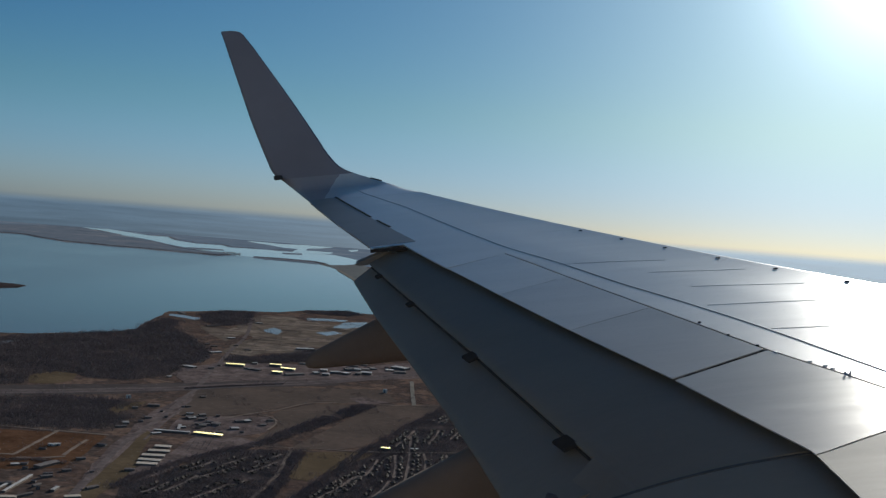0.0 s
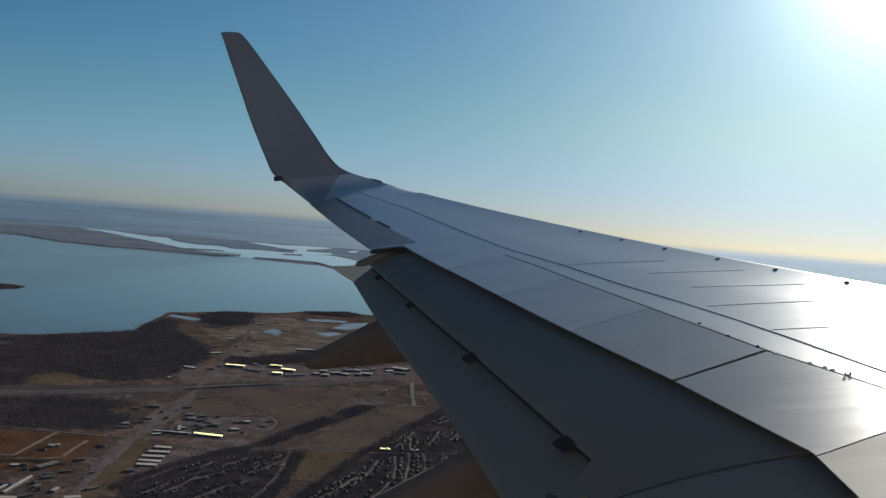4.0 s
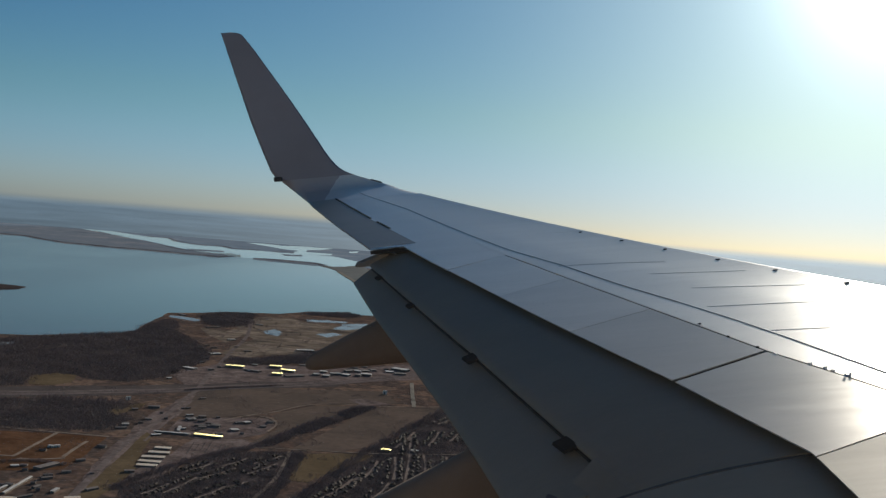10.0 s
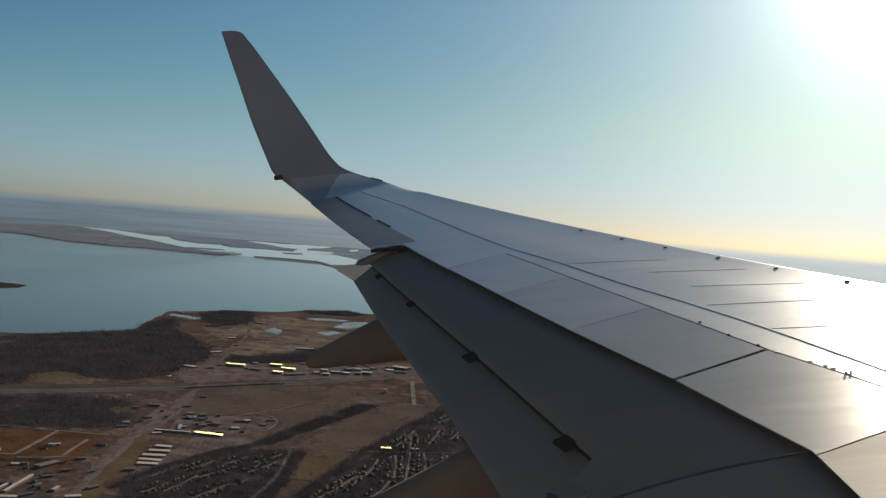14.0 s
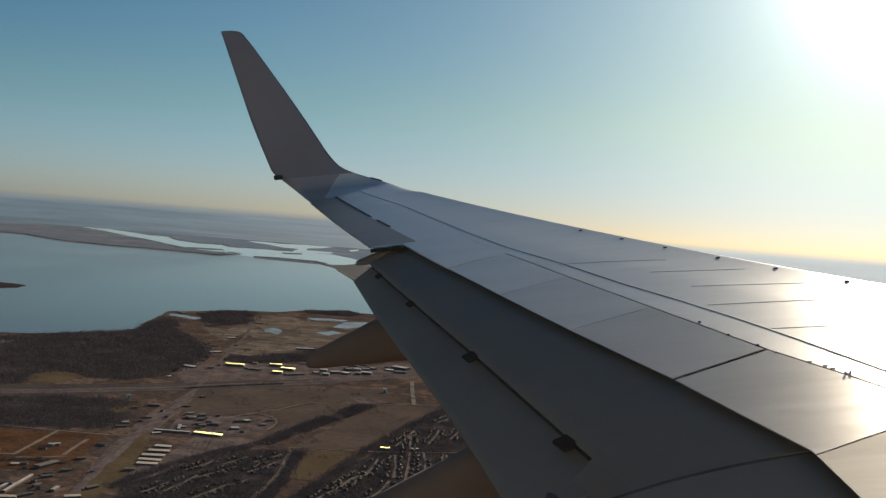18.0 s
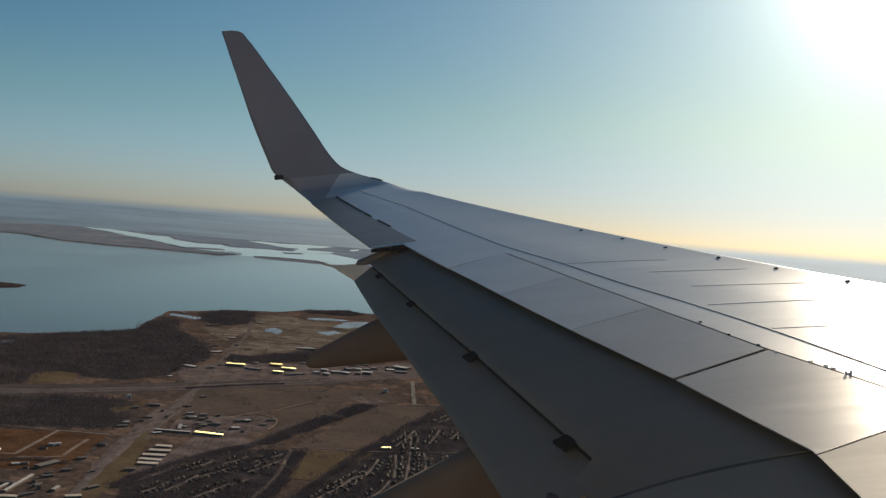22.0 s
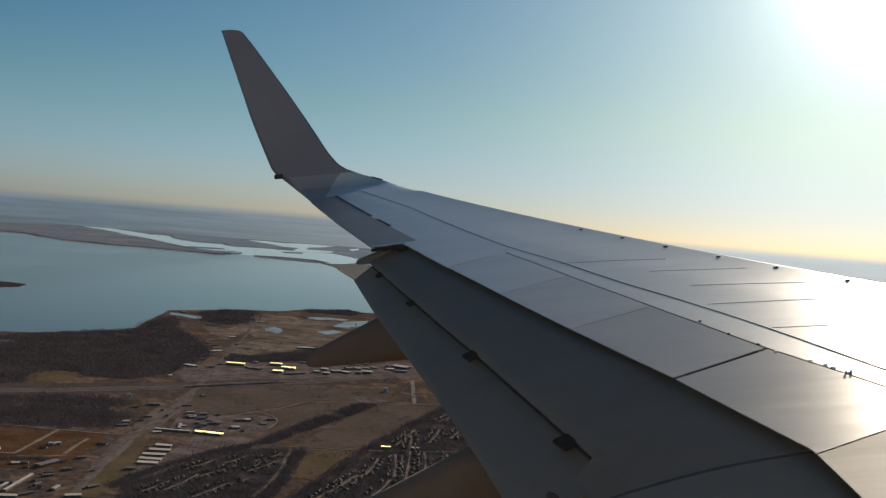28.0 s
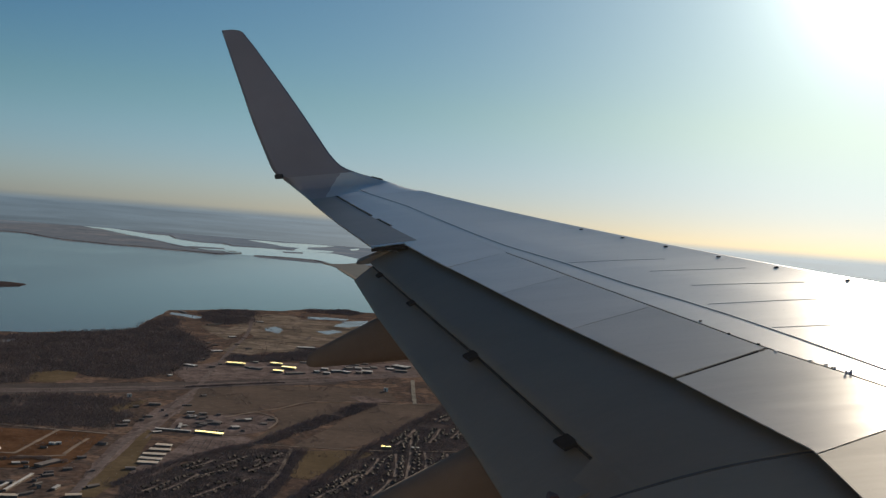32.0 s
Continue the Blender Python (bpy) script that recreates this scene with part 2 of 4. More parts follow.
SEAM_Y, SEAM_X = (6.3, 7.35, 7.93, 8.47, 9.1, 9.81, 10.81, 11.74, 12.72, 14.83, 16.14, 16.5), (-5.40, -5.70, -5.87, -6.05, -6.29, -6.59, -6.97, -7.4, -7.77, -8.55, -9.17, -9.31)
GAP_Y, GAP_X = (12.55, 13.3, 14.12, 16.13), (-8.33, -8.60, -8.90, -9.62)


def fix_x(y):
    return float(np.interp(y, FIX_Y, FIX_X))


def hinge_x(y):
    return float(np.interp(y, HINGE_Y, HINGE_X))


def top(x, y, lift=0.0):
    """A point of the wing's upper surface."""
    d = lead_x(y) - x
    w = min(max((y - 11.4) / 2.2, 0), 1)
    w *= w * (3 - 2 * w)
    back = fix_x(y) * (1 - w) + float(np.interp(y, TIP_Y, TIP_X)) * w
    c = min(max(d / (lead_x(y) - back), 0), 1.2)
    nose = 0.13 * (1 - min(d / 0.075, 1)) ** 2
    return Vector((x, y, rise(y) - nose + 0.02 * c * (1 - c) * 4 * min(1, d) + 0.012 * max(0, 1 - c) ** 3 - 0.004 + lift))


def slab(y0, y1, front, back, lift, thick, nu=10, nv=8, skew=0.0, taper=0.0):
    """A panel that follows the upper surface between two span stations; front and back give x for y."""
    rows_top, rows_low = [], []
    for i in range(nu + 1):
        r, q = [], []
        for j in range(nv + 1):
            v = j / nv
            y = y0 + (y1 - y0) * i / nu - skew * v * (1 - taper * i / nu)
            x = front(y) + (back(y) - front(y)) * v
            r.append(top(x, y, lift))
            q.append(top(x, y, lift - thick))
        rows_top.append(r)
        rows_low.append(q)
    return grid_bm([r + q[::-1] for r, q in zip(rows_top, rows_low)], True, True)


def line(ys, xs):
    return lambda y: float(np.interp(y, ys, xs))


def wing_rows(upper, inner):
    """Chordwise rows of the fixed wing: its nose and upper skin, or the belly that closes it."""
    rows = []
    for y in np.linspace(1.75, 12.459, 68) if inner else np.linspace(12.461, 16.0, 24):
        f = lead_x(y)
        end = fix_x(y) if inner else float(np.interp(y, TIP_Y, TIP_X))
        b = hinge_x(y) if inner else end
        chord = f - end
        if upper:
            r = [top(f - 0.22 * (k / 10) ** 2, y) for k in range(11)]
            r += [top(f - 0.22 + (b - f + 0.22) * k / 14, y) for k in range(1, 15)]
        else:
            r = [top(b, y, -0.004), top(b, y, -0.05 if inner else -0.008), top(end + (0.06 if inner else 0), y, -0.06 if inner else -0.012)]
            for k in range(11):
                c = 1 - k / 10
                x = f - (chord - (0.06 if inner else 0)) * c
                r.append(Vector((x, y, top(f, y).z * (1 - c) + c * (rise(y) - 0.07 if inner else rise(y) - 0.014) - 0.09 * chord * (c * (1 - c)) ** 0.5 * (1.6 - c) * 1.2)))
        rows.append(r)
    return rows


skin = part("upper_skin", grid_bm(wing_rows(True, True)), SKIN, airliner, "grey painted upper wing skin with faint streaks", True)
part("outer_skin", grid_bm(wing_rows(True, False)), SKIN, airliner, "grey painted outer wing skin", True)
part("wing_belly", grid_bm(wing_rows(False, True)), SKIN, airliner)
part("outer_belly", grid_bm(wing_rows(False, False)), SKIN, airliner)
# dark floor of the spoiler bays and the aileron gap
part("spoiler_bay", slab(1.8, 12.4, lambda y: hinge_x(y) + 0.02, lambda y: fix_x(y) + 0.07, -0.045, 0.01, 40, 2), DARK, airliner)
EDGES = (2.1, 4.4, 6.40, 7.67, 8.95, 10.23, 11.46)
JOINT = {7.67: 0.017, 8.95: 0.004, 6.40: 0.007}
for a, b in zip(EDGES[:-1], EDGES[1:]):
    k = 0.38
    part("spoiler", slab(a + JOINT.get(a, 0.002), b - JOINT.get(b, 0.002), lambda y: hinge_x(y) - 0.025, lambda y: fix_x(y) - 0.0, 0.003, 0.006, 24, 8, k), OUTER if a > 10 else MIDDLE if a > 8.5 else SPOILER if a > 6 else ROOT_DULL, airliner)
part("trailing_panel", slab(11.463, 12.462, lambda y: hinge_x(y) - 0.012, lambda y: fix_x(y), 0.003, 0.012, 8, 8, 0.36, 1.0), SKIN, airliner)
part("aileron", slab(12.56, 16.1, lambda y: line(GAP_Y, GAP_X)(y) - 0.02, line(TIP_Y, TIP_X), 0.004, 0.02, 16, 8), AILERON, airliner, "grey aileron with a dark hinge gap")


# dark block added over the notch, standing for its shaded slit
z = rise(12.44)
part("dark_slit_block", box_bm(bmesh.new(), -8.84, -8.45, 12.40, 12.472, z - 0.055, z - 0.016), DARK, airliner)


def ribbon(name, pts, width, lift=0.004, mat=SEAL):
    """A thin strip of sealant that follows plan points (x, y) on the upper surface."""
    bm = bmesh.new()
    prev = None
    for i, (x, y) in enumerate(pts):
        a, b = Vector(pts[max(i - 1, 0)]), Vector(pts[min(i + 1, len(pts) - 1)])
        n = (b - a).normalized()
        n = Vector((-n.y, n.x)) * width / 2
        cur = [bm.verts.new(top(x + s * n.x, y + s * n.y, lift + dz)) for s, dz in ((-1, -0.004), (-0.8, 0), (0.8, 0), (1, -0.004))]
        if prev:
            for k in range(3):
                bm.faces.new((prev[k], prev[k + 1], cur[k + 1], cur[k]))
        prev = cur
    return part(name, bm, mat, skin)


def along(ys, xs, n=30):
    return [(float(np.interp(y, ys, xs)), float(y)) for y in np.linspace(ys[0], ys[-1], n)]


ribbon("hinge_gap", [p for p in along(GAP_Y, GAP_X, 60) if p[1] > 14.25], 0.034, 0.006, DARK)
ribbon("hinge_gap", [p for p in along(GAP_Y, GAP_X, 60) if 13.5 < p[1] < 14.1], 0.034, 0.006, DARK)
seam = along(SEAM_Y, SEAM_X, 60)
ribbon("panel_seam", [p for p in seam if p[1] < 9.2], 0.007, 0.0025, RUBBER)
ribbon("panel_seam", [p for p in seam if 9.0 < p[1] < 10.7], 0.012, 0.0025, RUBBER)
ribbon("panel_seam", [p for p in seam if p[1] > 10.5], 0.006, 0.0025, RUBBER)
for y0, y1, fx, bx in ((10.594, 10.757, -6.06, -6.99), (9.988, 10.117, -5.526, -6.296), (9.328, 9.487, -5.267, -6.091), (8.76, 8.872, -5.372, -6.126), (8.06, 8.12, -5.55, -5.907)):
    ribbon("rib_seam", [(fx + (bx - fx) * k / 8, y0 + (y1 - y0) * k / 8) for k in range(9)], 0.006 if y0 > 10.5 else 0.0045, 0.0015, FAINT)


def blister(bm, x, y, lx, ly, h):
    """A low rounded bump on the upper surface."""
    rings = []
    for s, z in ((1, -0.004), (0.92, h * 0.55), (0.6, h * 0.95)):
        rings.append([bm.verts.new(top(x, y, z) + Vector((math.cos(t) * lx * s, math.sin(t) * ly * s, 0))) for t in [k * math.tau / 10 for k in range(10)]])
    tip = bm.verts.new(top(x, y, h))
    for p, q in zip(rings[:-1], rings[1:]):
        for k in range(10):
            bm.faces.new((p[k], p[(k + 1) % 10], q[(k + 1) % 10], q[k]))
    for k in range(10):
        bm.faces.new((rings[-1][k], rings[-1][(k + 1) % 10], tip))
    return bm


for y in (12.37, 11.74, 11.15, 10.52, 9.92, 9.28, 8.65):
    part("slat_stop", blister(bmesh.new(), lead_x(y) - 0.17, y, 0.021, 0.025, 0.007), SEAL, skin, "small dark rubber stop")
for x, y in ((-5.86, 7.20), (-5.88, 7.26), (-5.93, 7.36), (-6.05, 7.60)):
    part("lift_point", blister(bmesh.new(), x, y, 0.014, 0.014, 0.007), METAL, skin, "small bright metal fitting")
for x, y in ((-6.29, 8.44), (-6.20, 8.07), (-6.10, 7.78)):
    part("fastener", blister(bmesh.new(), x, y, 0.012, 0.016, 0.006), SEAL, skin, "small dark fastener on the seam")


def wing_fitting(x, y):
    """A small two-pronged fitting that stands up from the skin."""
    base = part("wing_fitting", blister(bmesh.new(), x, y, 0.022, 0.016, 0.005), METAL, airliner, "small upright two-pronged fitting", True)
    for k in (-1, 1):
        foot = top(x + 0.011 * k, y)
        rows = [[foot + Vector((dx * r + 0.005 * k * u, dy * r, 0.014 * u)) for dx, dy in ((-1, -1), (1, -1), (1, 1), (-1, 1))] for u, r in ((0, 0.006), (0.6, 0.004), (0.85, 0.006), (1, 0.003))]
        part("prong", grid_bm(rows, True, True), METAL, base)


wing_fitting(-5.82, 7.09)


# ---- winglet: stations of (y, z, leading x, trailing x) ----
STATIONS = ((16.0, 2.712, -8.305, -9.988), (16.4, 2.806, -8.549, -10.121), (16.75, 2.888, -8.718, -10.237), (16.96, 2.937, -8.816, -10.306),
            (17.032, 2.961, -8.868, -10.338), (17.093, 2.997, -8.954, -10.38), (17.143, 3.045, -9.076, -10.436), (17.181, 3.105, -9.24, -10.503),
            (17.207, 3.176, -9.424, -10.583), (17.24, 3.3, -9.647, -10.709), (17.3, 3.52, -9.824, -10.796), (17.372, 3.785, -9.975, -10.892), (17.48, 4.183, -10.204, -11.027),
            (17.6, 4.625, -10.468, -11.155), (17.72, 5.067, -10.742, -11.284), (17.81, 5.399, -10.949, -11.38), (17.852, 5.553, -11.055, -11.424),
            (17.879, 5.653, -11.125, -11.454), (17.891, 5.697, -11.2, -11.466), (17.899, 5.72, -11.31, -11.475))


def smoothed(rows, n):
    """Rows of numbers with n - 1 more between each two, on a smooth curve."""
    out, q = [], np.array(rows, float)
    for i in range(len(q) - 1):
        a, b, c, d = q[max(i - 1, 0)], q[i], q[i + 1], q[min(i + 2, len(q) - 1)]
        for t in np.arange(n) / n:
            out.append(0.5 * (2 * b + (c - a) * t + (2 * a - 5 * b + 4 * c - d) * t * t + (3 * b - a - 3 * c + d) * t ** 3))
    return [tuple(float(v) for v in r) for r in out + [q[-1]]]


def camber(c, d):
    return 0.08 * c * (1 - c) * min(1, d) + 0.012 * (1 - c) ** 3 - 0.004


# share of the chord where the painted shadow on the tip begins
TIP_SHADE = [r[0] for r in smoothed([[v] for v in (0.87, 0.79, 0.7, 0.66, 0.63, 0.58, 0.49, 0.38, 0.21)], 3)]
COARSE, STATIONS = STATIONS, smoothed(STATIONS, 3)


def winglet(first, last, caps):
    rows = []
    for i, (y, z, f, b) in list(enumerate(STATIONS))[first:last]:
        p, q = STATIONS[max(i - 1, 0)], STATIONS[min(i + 1, len(STATIONS) - 1)]
        t = Vector((0, q[0] - p[0], q[1] - p[1])).normalized()
        out = Vector((0, t.z, -t.y))
        ch, r, u = f - b, [], min((y - 16) / 0.9, 1)
        edge = TIP_SHADE[i] if i < len(TIP_SHADE) and last == len(TIP_SHADE) else 2 / 3
        for k in range(13):
            c = edge * (k / 8) ** 1.6 if k <= 8 else edge + (1 - edge) * (k - 8) / 4
            nose = (1 - u) * 0.13 * (1 - min(c * ch / 0.075, 1)) ** 2 + u * 0.012 * ch * (1 - min(c / 0.06, 1)) ** 2
            r.append(Vector((f - ch * c, y, z)) + out * (nose - camber(c, c * ch) * max(0, 1 - (y - 16) / 1.1)))
        for k in range(11, 0, -1):
            c = k / 12
            r.append(Vector((f - ch * c, y, z)) + out * (0.02 * ch + 0.12 * ch * (c * (1 - c)) ** 0.5 * (1 - 0.6 * c)))
        rows.append(r)
    return grid_bm(rows, True, caps)


tip = part("wing_tip", winglet(0, 25, ""), TIP, airliner, "light grey tip with shadow painted on its aft part", True)
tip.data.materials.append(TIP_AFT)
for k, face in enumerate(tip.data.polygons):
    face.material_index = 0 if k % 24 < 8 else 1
fin = part("winglet", winglet(24, 58, "end"), WINGLET, airliner, "tall grey blended winglet with its shade in the paint", True)
# first chord faces take the painted reflection
fin.data.materials.append(LEADING)
for k, face in enumerate(fin.data.polygons):
    face.material_index = 1 if k % 24 in (0, 23) and k < 27 * 24 else 0
bm = box_bm(bmesh.new(), -10.675, -10.55, 17.13, 17.21, 3.165, 3.235)
bmesh.ops.bevel(bm, geom=bm.edges[:], offset=0.01, segments=1, affect="EDGES")
part("tail_lamp", bm, SEAL, fin, "small rear-facing lamp housing")


# raised cover at the slat's outer end
rows = []
for k in (5.4, 6.0, 6.5):
    y, z, f, b = [p + (q - p) * (k % 1) for p, q in zip(COARSE[int(k)], COARSE[int(k) + 1])]
    rows.append([(f + dx, y, z + dz) for dx, dz in ((0.0, -0.02), (0.0, 0.002), (-0.02, 0.004), (-0.035, -0.01))])
part("slat_end", grid_bm(rows, True, True), SEAL, airliner)


# ---- flaps, hung below and behind the fixed wing ----
def dropped(x, y, drop):
    return Vector((x, y, rise(y) - drop))


F1_Y, F1_X = (6.19, 6.80, 7.6, 9.0, 10.7, 12.62), (-7.13, -7.29, -7.49, -7.85, -8.33, -8.885)
F2_Y, F2_X = (6.8, 7.7, 8.5, 9.65, 11.2, 12.85), (-7.735, -7.91, -8.08, -8.35, -8.73, -9.10)


def flap_bm(y0, y1, front, back, d0, d1, bulge, thick, n=24, cut=None):
    rows = []
    ys = [y0 + (y1 - y0) * i / n for i in range(n + 1)]
    if cut:
        ys = sorted(ys + [cut - 0.002, cut + 0.002])
    fall = d1 if callable(d1) else lambda y: d1
    for y in ys:
        f, b, de = front(y), back(y), fall(y)
        r = []
        for k in range(13):
            c = k / 12
            nose = thick * 0.8 * (1 - min(c / 0.15, 1)) ** 2
            r.append(dropped(f + (b - f) * c, y, d0 + (de - d0) * c - bulge * math.sin(math.pi * c) + nose))
        for k in range(12, 0, -1):
            c = k / 12
            r.append(dropped(f + (b - f) * c, y, d0 + (de - d0) * c + 0.012 + thick * (1 - c) ** 0.7))
        rows.append(r)
    return grid_bm(rows, True, True)


flap = part("main_flap", flap_bm(6.19, 12.62, lambda y: fix_x(y) + 0.3, line(F1_Y, F1_X), 0.035, 0.20, 0.045, 0.16, 30), FLAP, airliner, "smooth grey extended flap panel with shade in its paint", True)
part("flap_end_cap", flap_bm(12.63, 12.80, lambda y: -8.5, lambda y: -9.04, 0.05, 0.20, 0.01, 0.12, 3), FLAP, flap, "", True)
aft = part("aft_flap", flap_bm(6.5, 12.83, lambda y: line(F1_Y, F1_X)(y) + 0.22, line(F2_Y, F2_X), 0.20, 0.43, 0.025, 0.1, 30), FLAP, airliner, "narrow grey aft flap segment with shade in its paint", True)
# a dark strip added in the slot to draw its shade
rows = []
for k in range(41):
    y = 6.72 + (12.6 - 6.72) * k / 40
    x = line(F1_Y, F1_X)(y)
    rows.append([dropped(x + a, y, d) for a, d in ((0.03, 0.237), (0.018, 0.239), (0.011, 0.2405), (0.011, 0.2500), (0.03, 0.2455))])
part("flap_slot", grid_bm(rows, True, True), SEAL, aft, "dark strip standing for the slot's shade under the main flap")
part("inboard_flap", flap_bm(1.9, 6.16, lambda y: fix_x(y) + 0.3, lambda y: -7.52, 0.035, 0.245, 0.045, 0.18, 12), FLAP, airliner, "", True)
part("flap_gap_seal", flap_bm(6.168, 6.187, lambda y: fix_x(y) + 0.25, lambda y: -7.50, 0.039, 0.243, 0.045, 0.05, 3), RUBBER, flap)
rows = []
for k in range(9):
    y = 6.19 + 0.55 * k / 8
    f = line(F1_Y, F1_X)(y)
    top_row = [dropped(f - s, y - 0.37 * max(s, 0), 0.198 + (0.77 if s > 0 else 0.3) * s) for s in (-0.03, 0, 0.1, 0.205)]
    rows.append(top_row + [p - Vector((0, 0, 0.02)) for p in top_row[::-1]])
part("flap_root_tail", grid_bm(rows, True, True), FLAP, flap)
bm = box_bm(bmesh.new(), -7.54, -7.47, 6.56, 6.70, 0.48, 0.545)
bmesh.ops.bevel(bm, geom=bm.edges[:], offset=0.015, segments=1, affect="EDGES")
part("flap_track_end", bm, RUST, flap, "dark red-brown flap track end")
for y in (12.02, 10.72, 8.9, 7.04):
    x = line(F1_Y, F1_X)(y) - 0.02
    w = 0.075 if y < 10 else 0.055
    bm = box_bm(bmesh.new(), x - 0.75 * w, x + 0.4 * w, y - w, y + w, 0, 0.022)
    bmesh.ops.bevel(bm, geom=bm.edges[:], offset=0.006, segments=1, affect="EDGES")
    for v in bm.verts:
        v.co.z += rise(v.co.y) - 0.228 + (v.co.x - x) * 0.36
        v.co.x -= (v.co.y - y) * 0.33
    part("flap_bracket", bm, DARK, aft, "dark recessed flap bracket")


def fairing_bm(y, pts, half):
    """A canoe fairing: pts are (x, top z, bottom z, width factor) from front to tail."""
    rows = []
    for x, zt, zb, w in pts:
        m, h = (zt + zb) / 2, (zt - zb) / 2
        r = []
        for k in range(16):
            t = k * math.tau / 16
            cx, sx = math.cos(t), math.sin(t)
            e = 0.75
            r.append(Vector((x, y + half * w * math.copysign(abs(cx) ** e, cx), m + h * math.copysign(abs(sx) ** e, sx))))
        rows.append(r)
    return grid_bm(rows, True, True)


part("flap_track_fairing", fairing_bm(11.3, ((-6.9, 1.3, 1.15, 0.4), (-7.6, 1.3, 0.95, 0.8), (-8.1, 1.28, 0.85, 1), (-8.48, 1.26, 0.80, 1), (-8.725, 1.235, 0.797, 0.95), (-9.1, 1.08, 0.797, 0.8), (-9.37, 0.965, 0.797, 0.6), (-9.43, 0.93, 0.81, 0.5), (-9.45, 0.89, 0.83, 0.35)), 0.15), FAIRING, airliner, "pointed flap track fairing with dark reddish ground bounce in its paint", True)
part("flap_track_fairing", fairing_bm(7.85, ((-5.2, 0.75, 0.6, 0.4), (-6.0, 0.72, 0.4, 0.8), (-7.0, 0.66, 0.22, 1), (-7.6, 0.62, 0.15, 1), (-7.9, 0.585, 0.15, 0.95), (-8.3, 0.42, 0.15, 0.8), (-8.6, 0.29, 0.17, 0.6), (-8.66, 0.25, 0.19, 0.4)), 0.2), FAIRING, airliner, "pointed flap track fairing with dark reddish ground bounce in its paint", True)


def fuselage():
    """A plain closed body round the cabin with one window opening."""
    bm = bmesh.new()
    xs = [9.2, 9.0, 8.4, 7.4, 6.0, 4.5, 2, -2, -5, -7, -7.6, -7.64, -8.06, -8.10, -9, -12, -16, -19, -22, -24, -25]
    size = [0.06, 0.3, 0.58, 0.8, 0.93, 0.99] + [1] * 11 + [0.82, 0.5, 0.24, 0.06]
    angs = [k * 10 for k in range(36)]
    ring = []
    for x, q in zip(xs, size):
        lift = (1 - q) * (0.9 if x < 0 else -0.5)
        ring.append([bm.verts.new((x, 1.88 * q * math.cos(radians(a + 3)), 1.35 + lift + 1.88 * q * math.sin(radians(a + 3)))) for a in angs])
    for i in range(len(xs) - 1):
        for k in range(36):
            if i == 11 and k in (0, 1, 35):
                continue
            bm.faces.new((ring[i][k], ring[i][(k + 1) % 36], ring[i + 1][(k + 1) % 36], ring[i + 1][k]))
    bm.faces.new(ring[0])
    bm.faces.new(ring[-1])
    ob = part("fuselage", bm, HULL, airliner, "plain pale grey fuselage beside the wing", True)
    md = ob.modifiers.new("wall", "SOLIDIFY")
    md.thickness, md.offset = 0.04, 1
    return ob


fuselage()


def window_pane():
    """The clear cabin window, faintly dusty, set in the opening."""
    m, n, l, b = nodes_of("dusty_window")
    clear, dust, mix = n.new("ShaderNodeBsdfTransparent"), n.new("ShaderNodeBsdfTranslucent"), n.new("ShaderNodeMixShader")
    dust.inputs["Color"].default_value = (0.9, 0.86, 0.8, 1)
    mr = n.new("ShaderNodeMapRange")
    mr.inputs["From Min"].default_value, mr.inputs["From Max"].default_value = 0.3, 0.7
    mr.inputs["To Min"].default_value, mr.inputs["To Max"].default_value = 0.0025, 0.0055
    l.new(noise_node(n, l, 9, 4), mr.inputs["Value"])
    l.new(mr.outputs["Result"], mix.inputs["Fac"])
    l.new(clear.outputs["BSDF"], mix.inputs[1])
    l.new(dust.outputs["BSDF"], mix.inputs[2])
    l.new(mix.outputs["Shader"], n["Material Output"].inputs["Surface"])
    rows = [[(x, 1.87 * math.cos(radians(a)), 1.35 + 1.87 * math.sin(radians(a))) for a in range(-8, 25, 2)] for x in (-7.62, -7.75, -7.85, -7.95, -8.08)]
    return part("window_pane", grid_bm(rows), m, airliner, "clear faintly dusty cabin window", True)


window_pane()


# ---- the land below ----
def earth(name, stops, scale, fine, bump=0.0, bs=0.3, rough=0.95, stretch=(1, 1, 1)):
    return surface(name, stops, scale, rough, 0.0, fine, bump, bs, stretch, spec=0.0)


GROUND = earth("winter_ground", [(0.30, (0.067, 0.052, 0.051)), (0.42, (0.148, 0.098, 0.076)), (0.50, (0.091, 0.071, 0.063)), (0.58, (0.217, 0.142, 0.105)), (0.70, (0.116, 0.091, 0.071))], 0.03, (0.22, 0.4, 1.45))
FIELD = earth("brown_field", [(0.35, (0.118, 0.092, 0.076)), (0.65, (0.158, 0.118, 0.095))], 0.02, (0.16, 0.8, 1.12))
OLIVE = earth("dry_grass", [(0.35, (0.123, 0.091, 0.055)), (0.65, (0.174, 0.127, 0.077))], 0.03, (0.2, 0.75, 1.15))
VERGE = earth("dull_verge", [(0.35, (0.087, 0.074, 0.072)), (0.65, (0.134, 0.110, 0.100))], 0.03, (0.2, 0.6, 1.2), stretch=(0.4, 1, 1))
# reddish earth, its red deepened by a painted-in lens flare tint
RED_EARTH = earth("red_brown_lots", [(0.35, (0.098, 0.050, 0.028)), (0.65, (0.165, 0.086, 0.048))], 0.05, (0.3, 0.65, 1.2))
MARSH = earth("tan_marsh", [(0.34, (0.105, 0.086, 0.070)), (0.44, (0.255, 0.200, 0.152)), (0.52, (0.150, 0.120, 0.094)), (0.60, (0.335, 0.262, 0.200)), (0.70, (0.180, 0.147, 0.118))], 0.022, (0.12, 0.6, 1.25), stretch=(0.6, 1, 1))
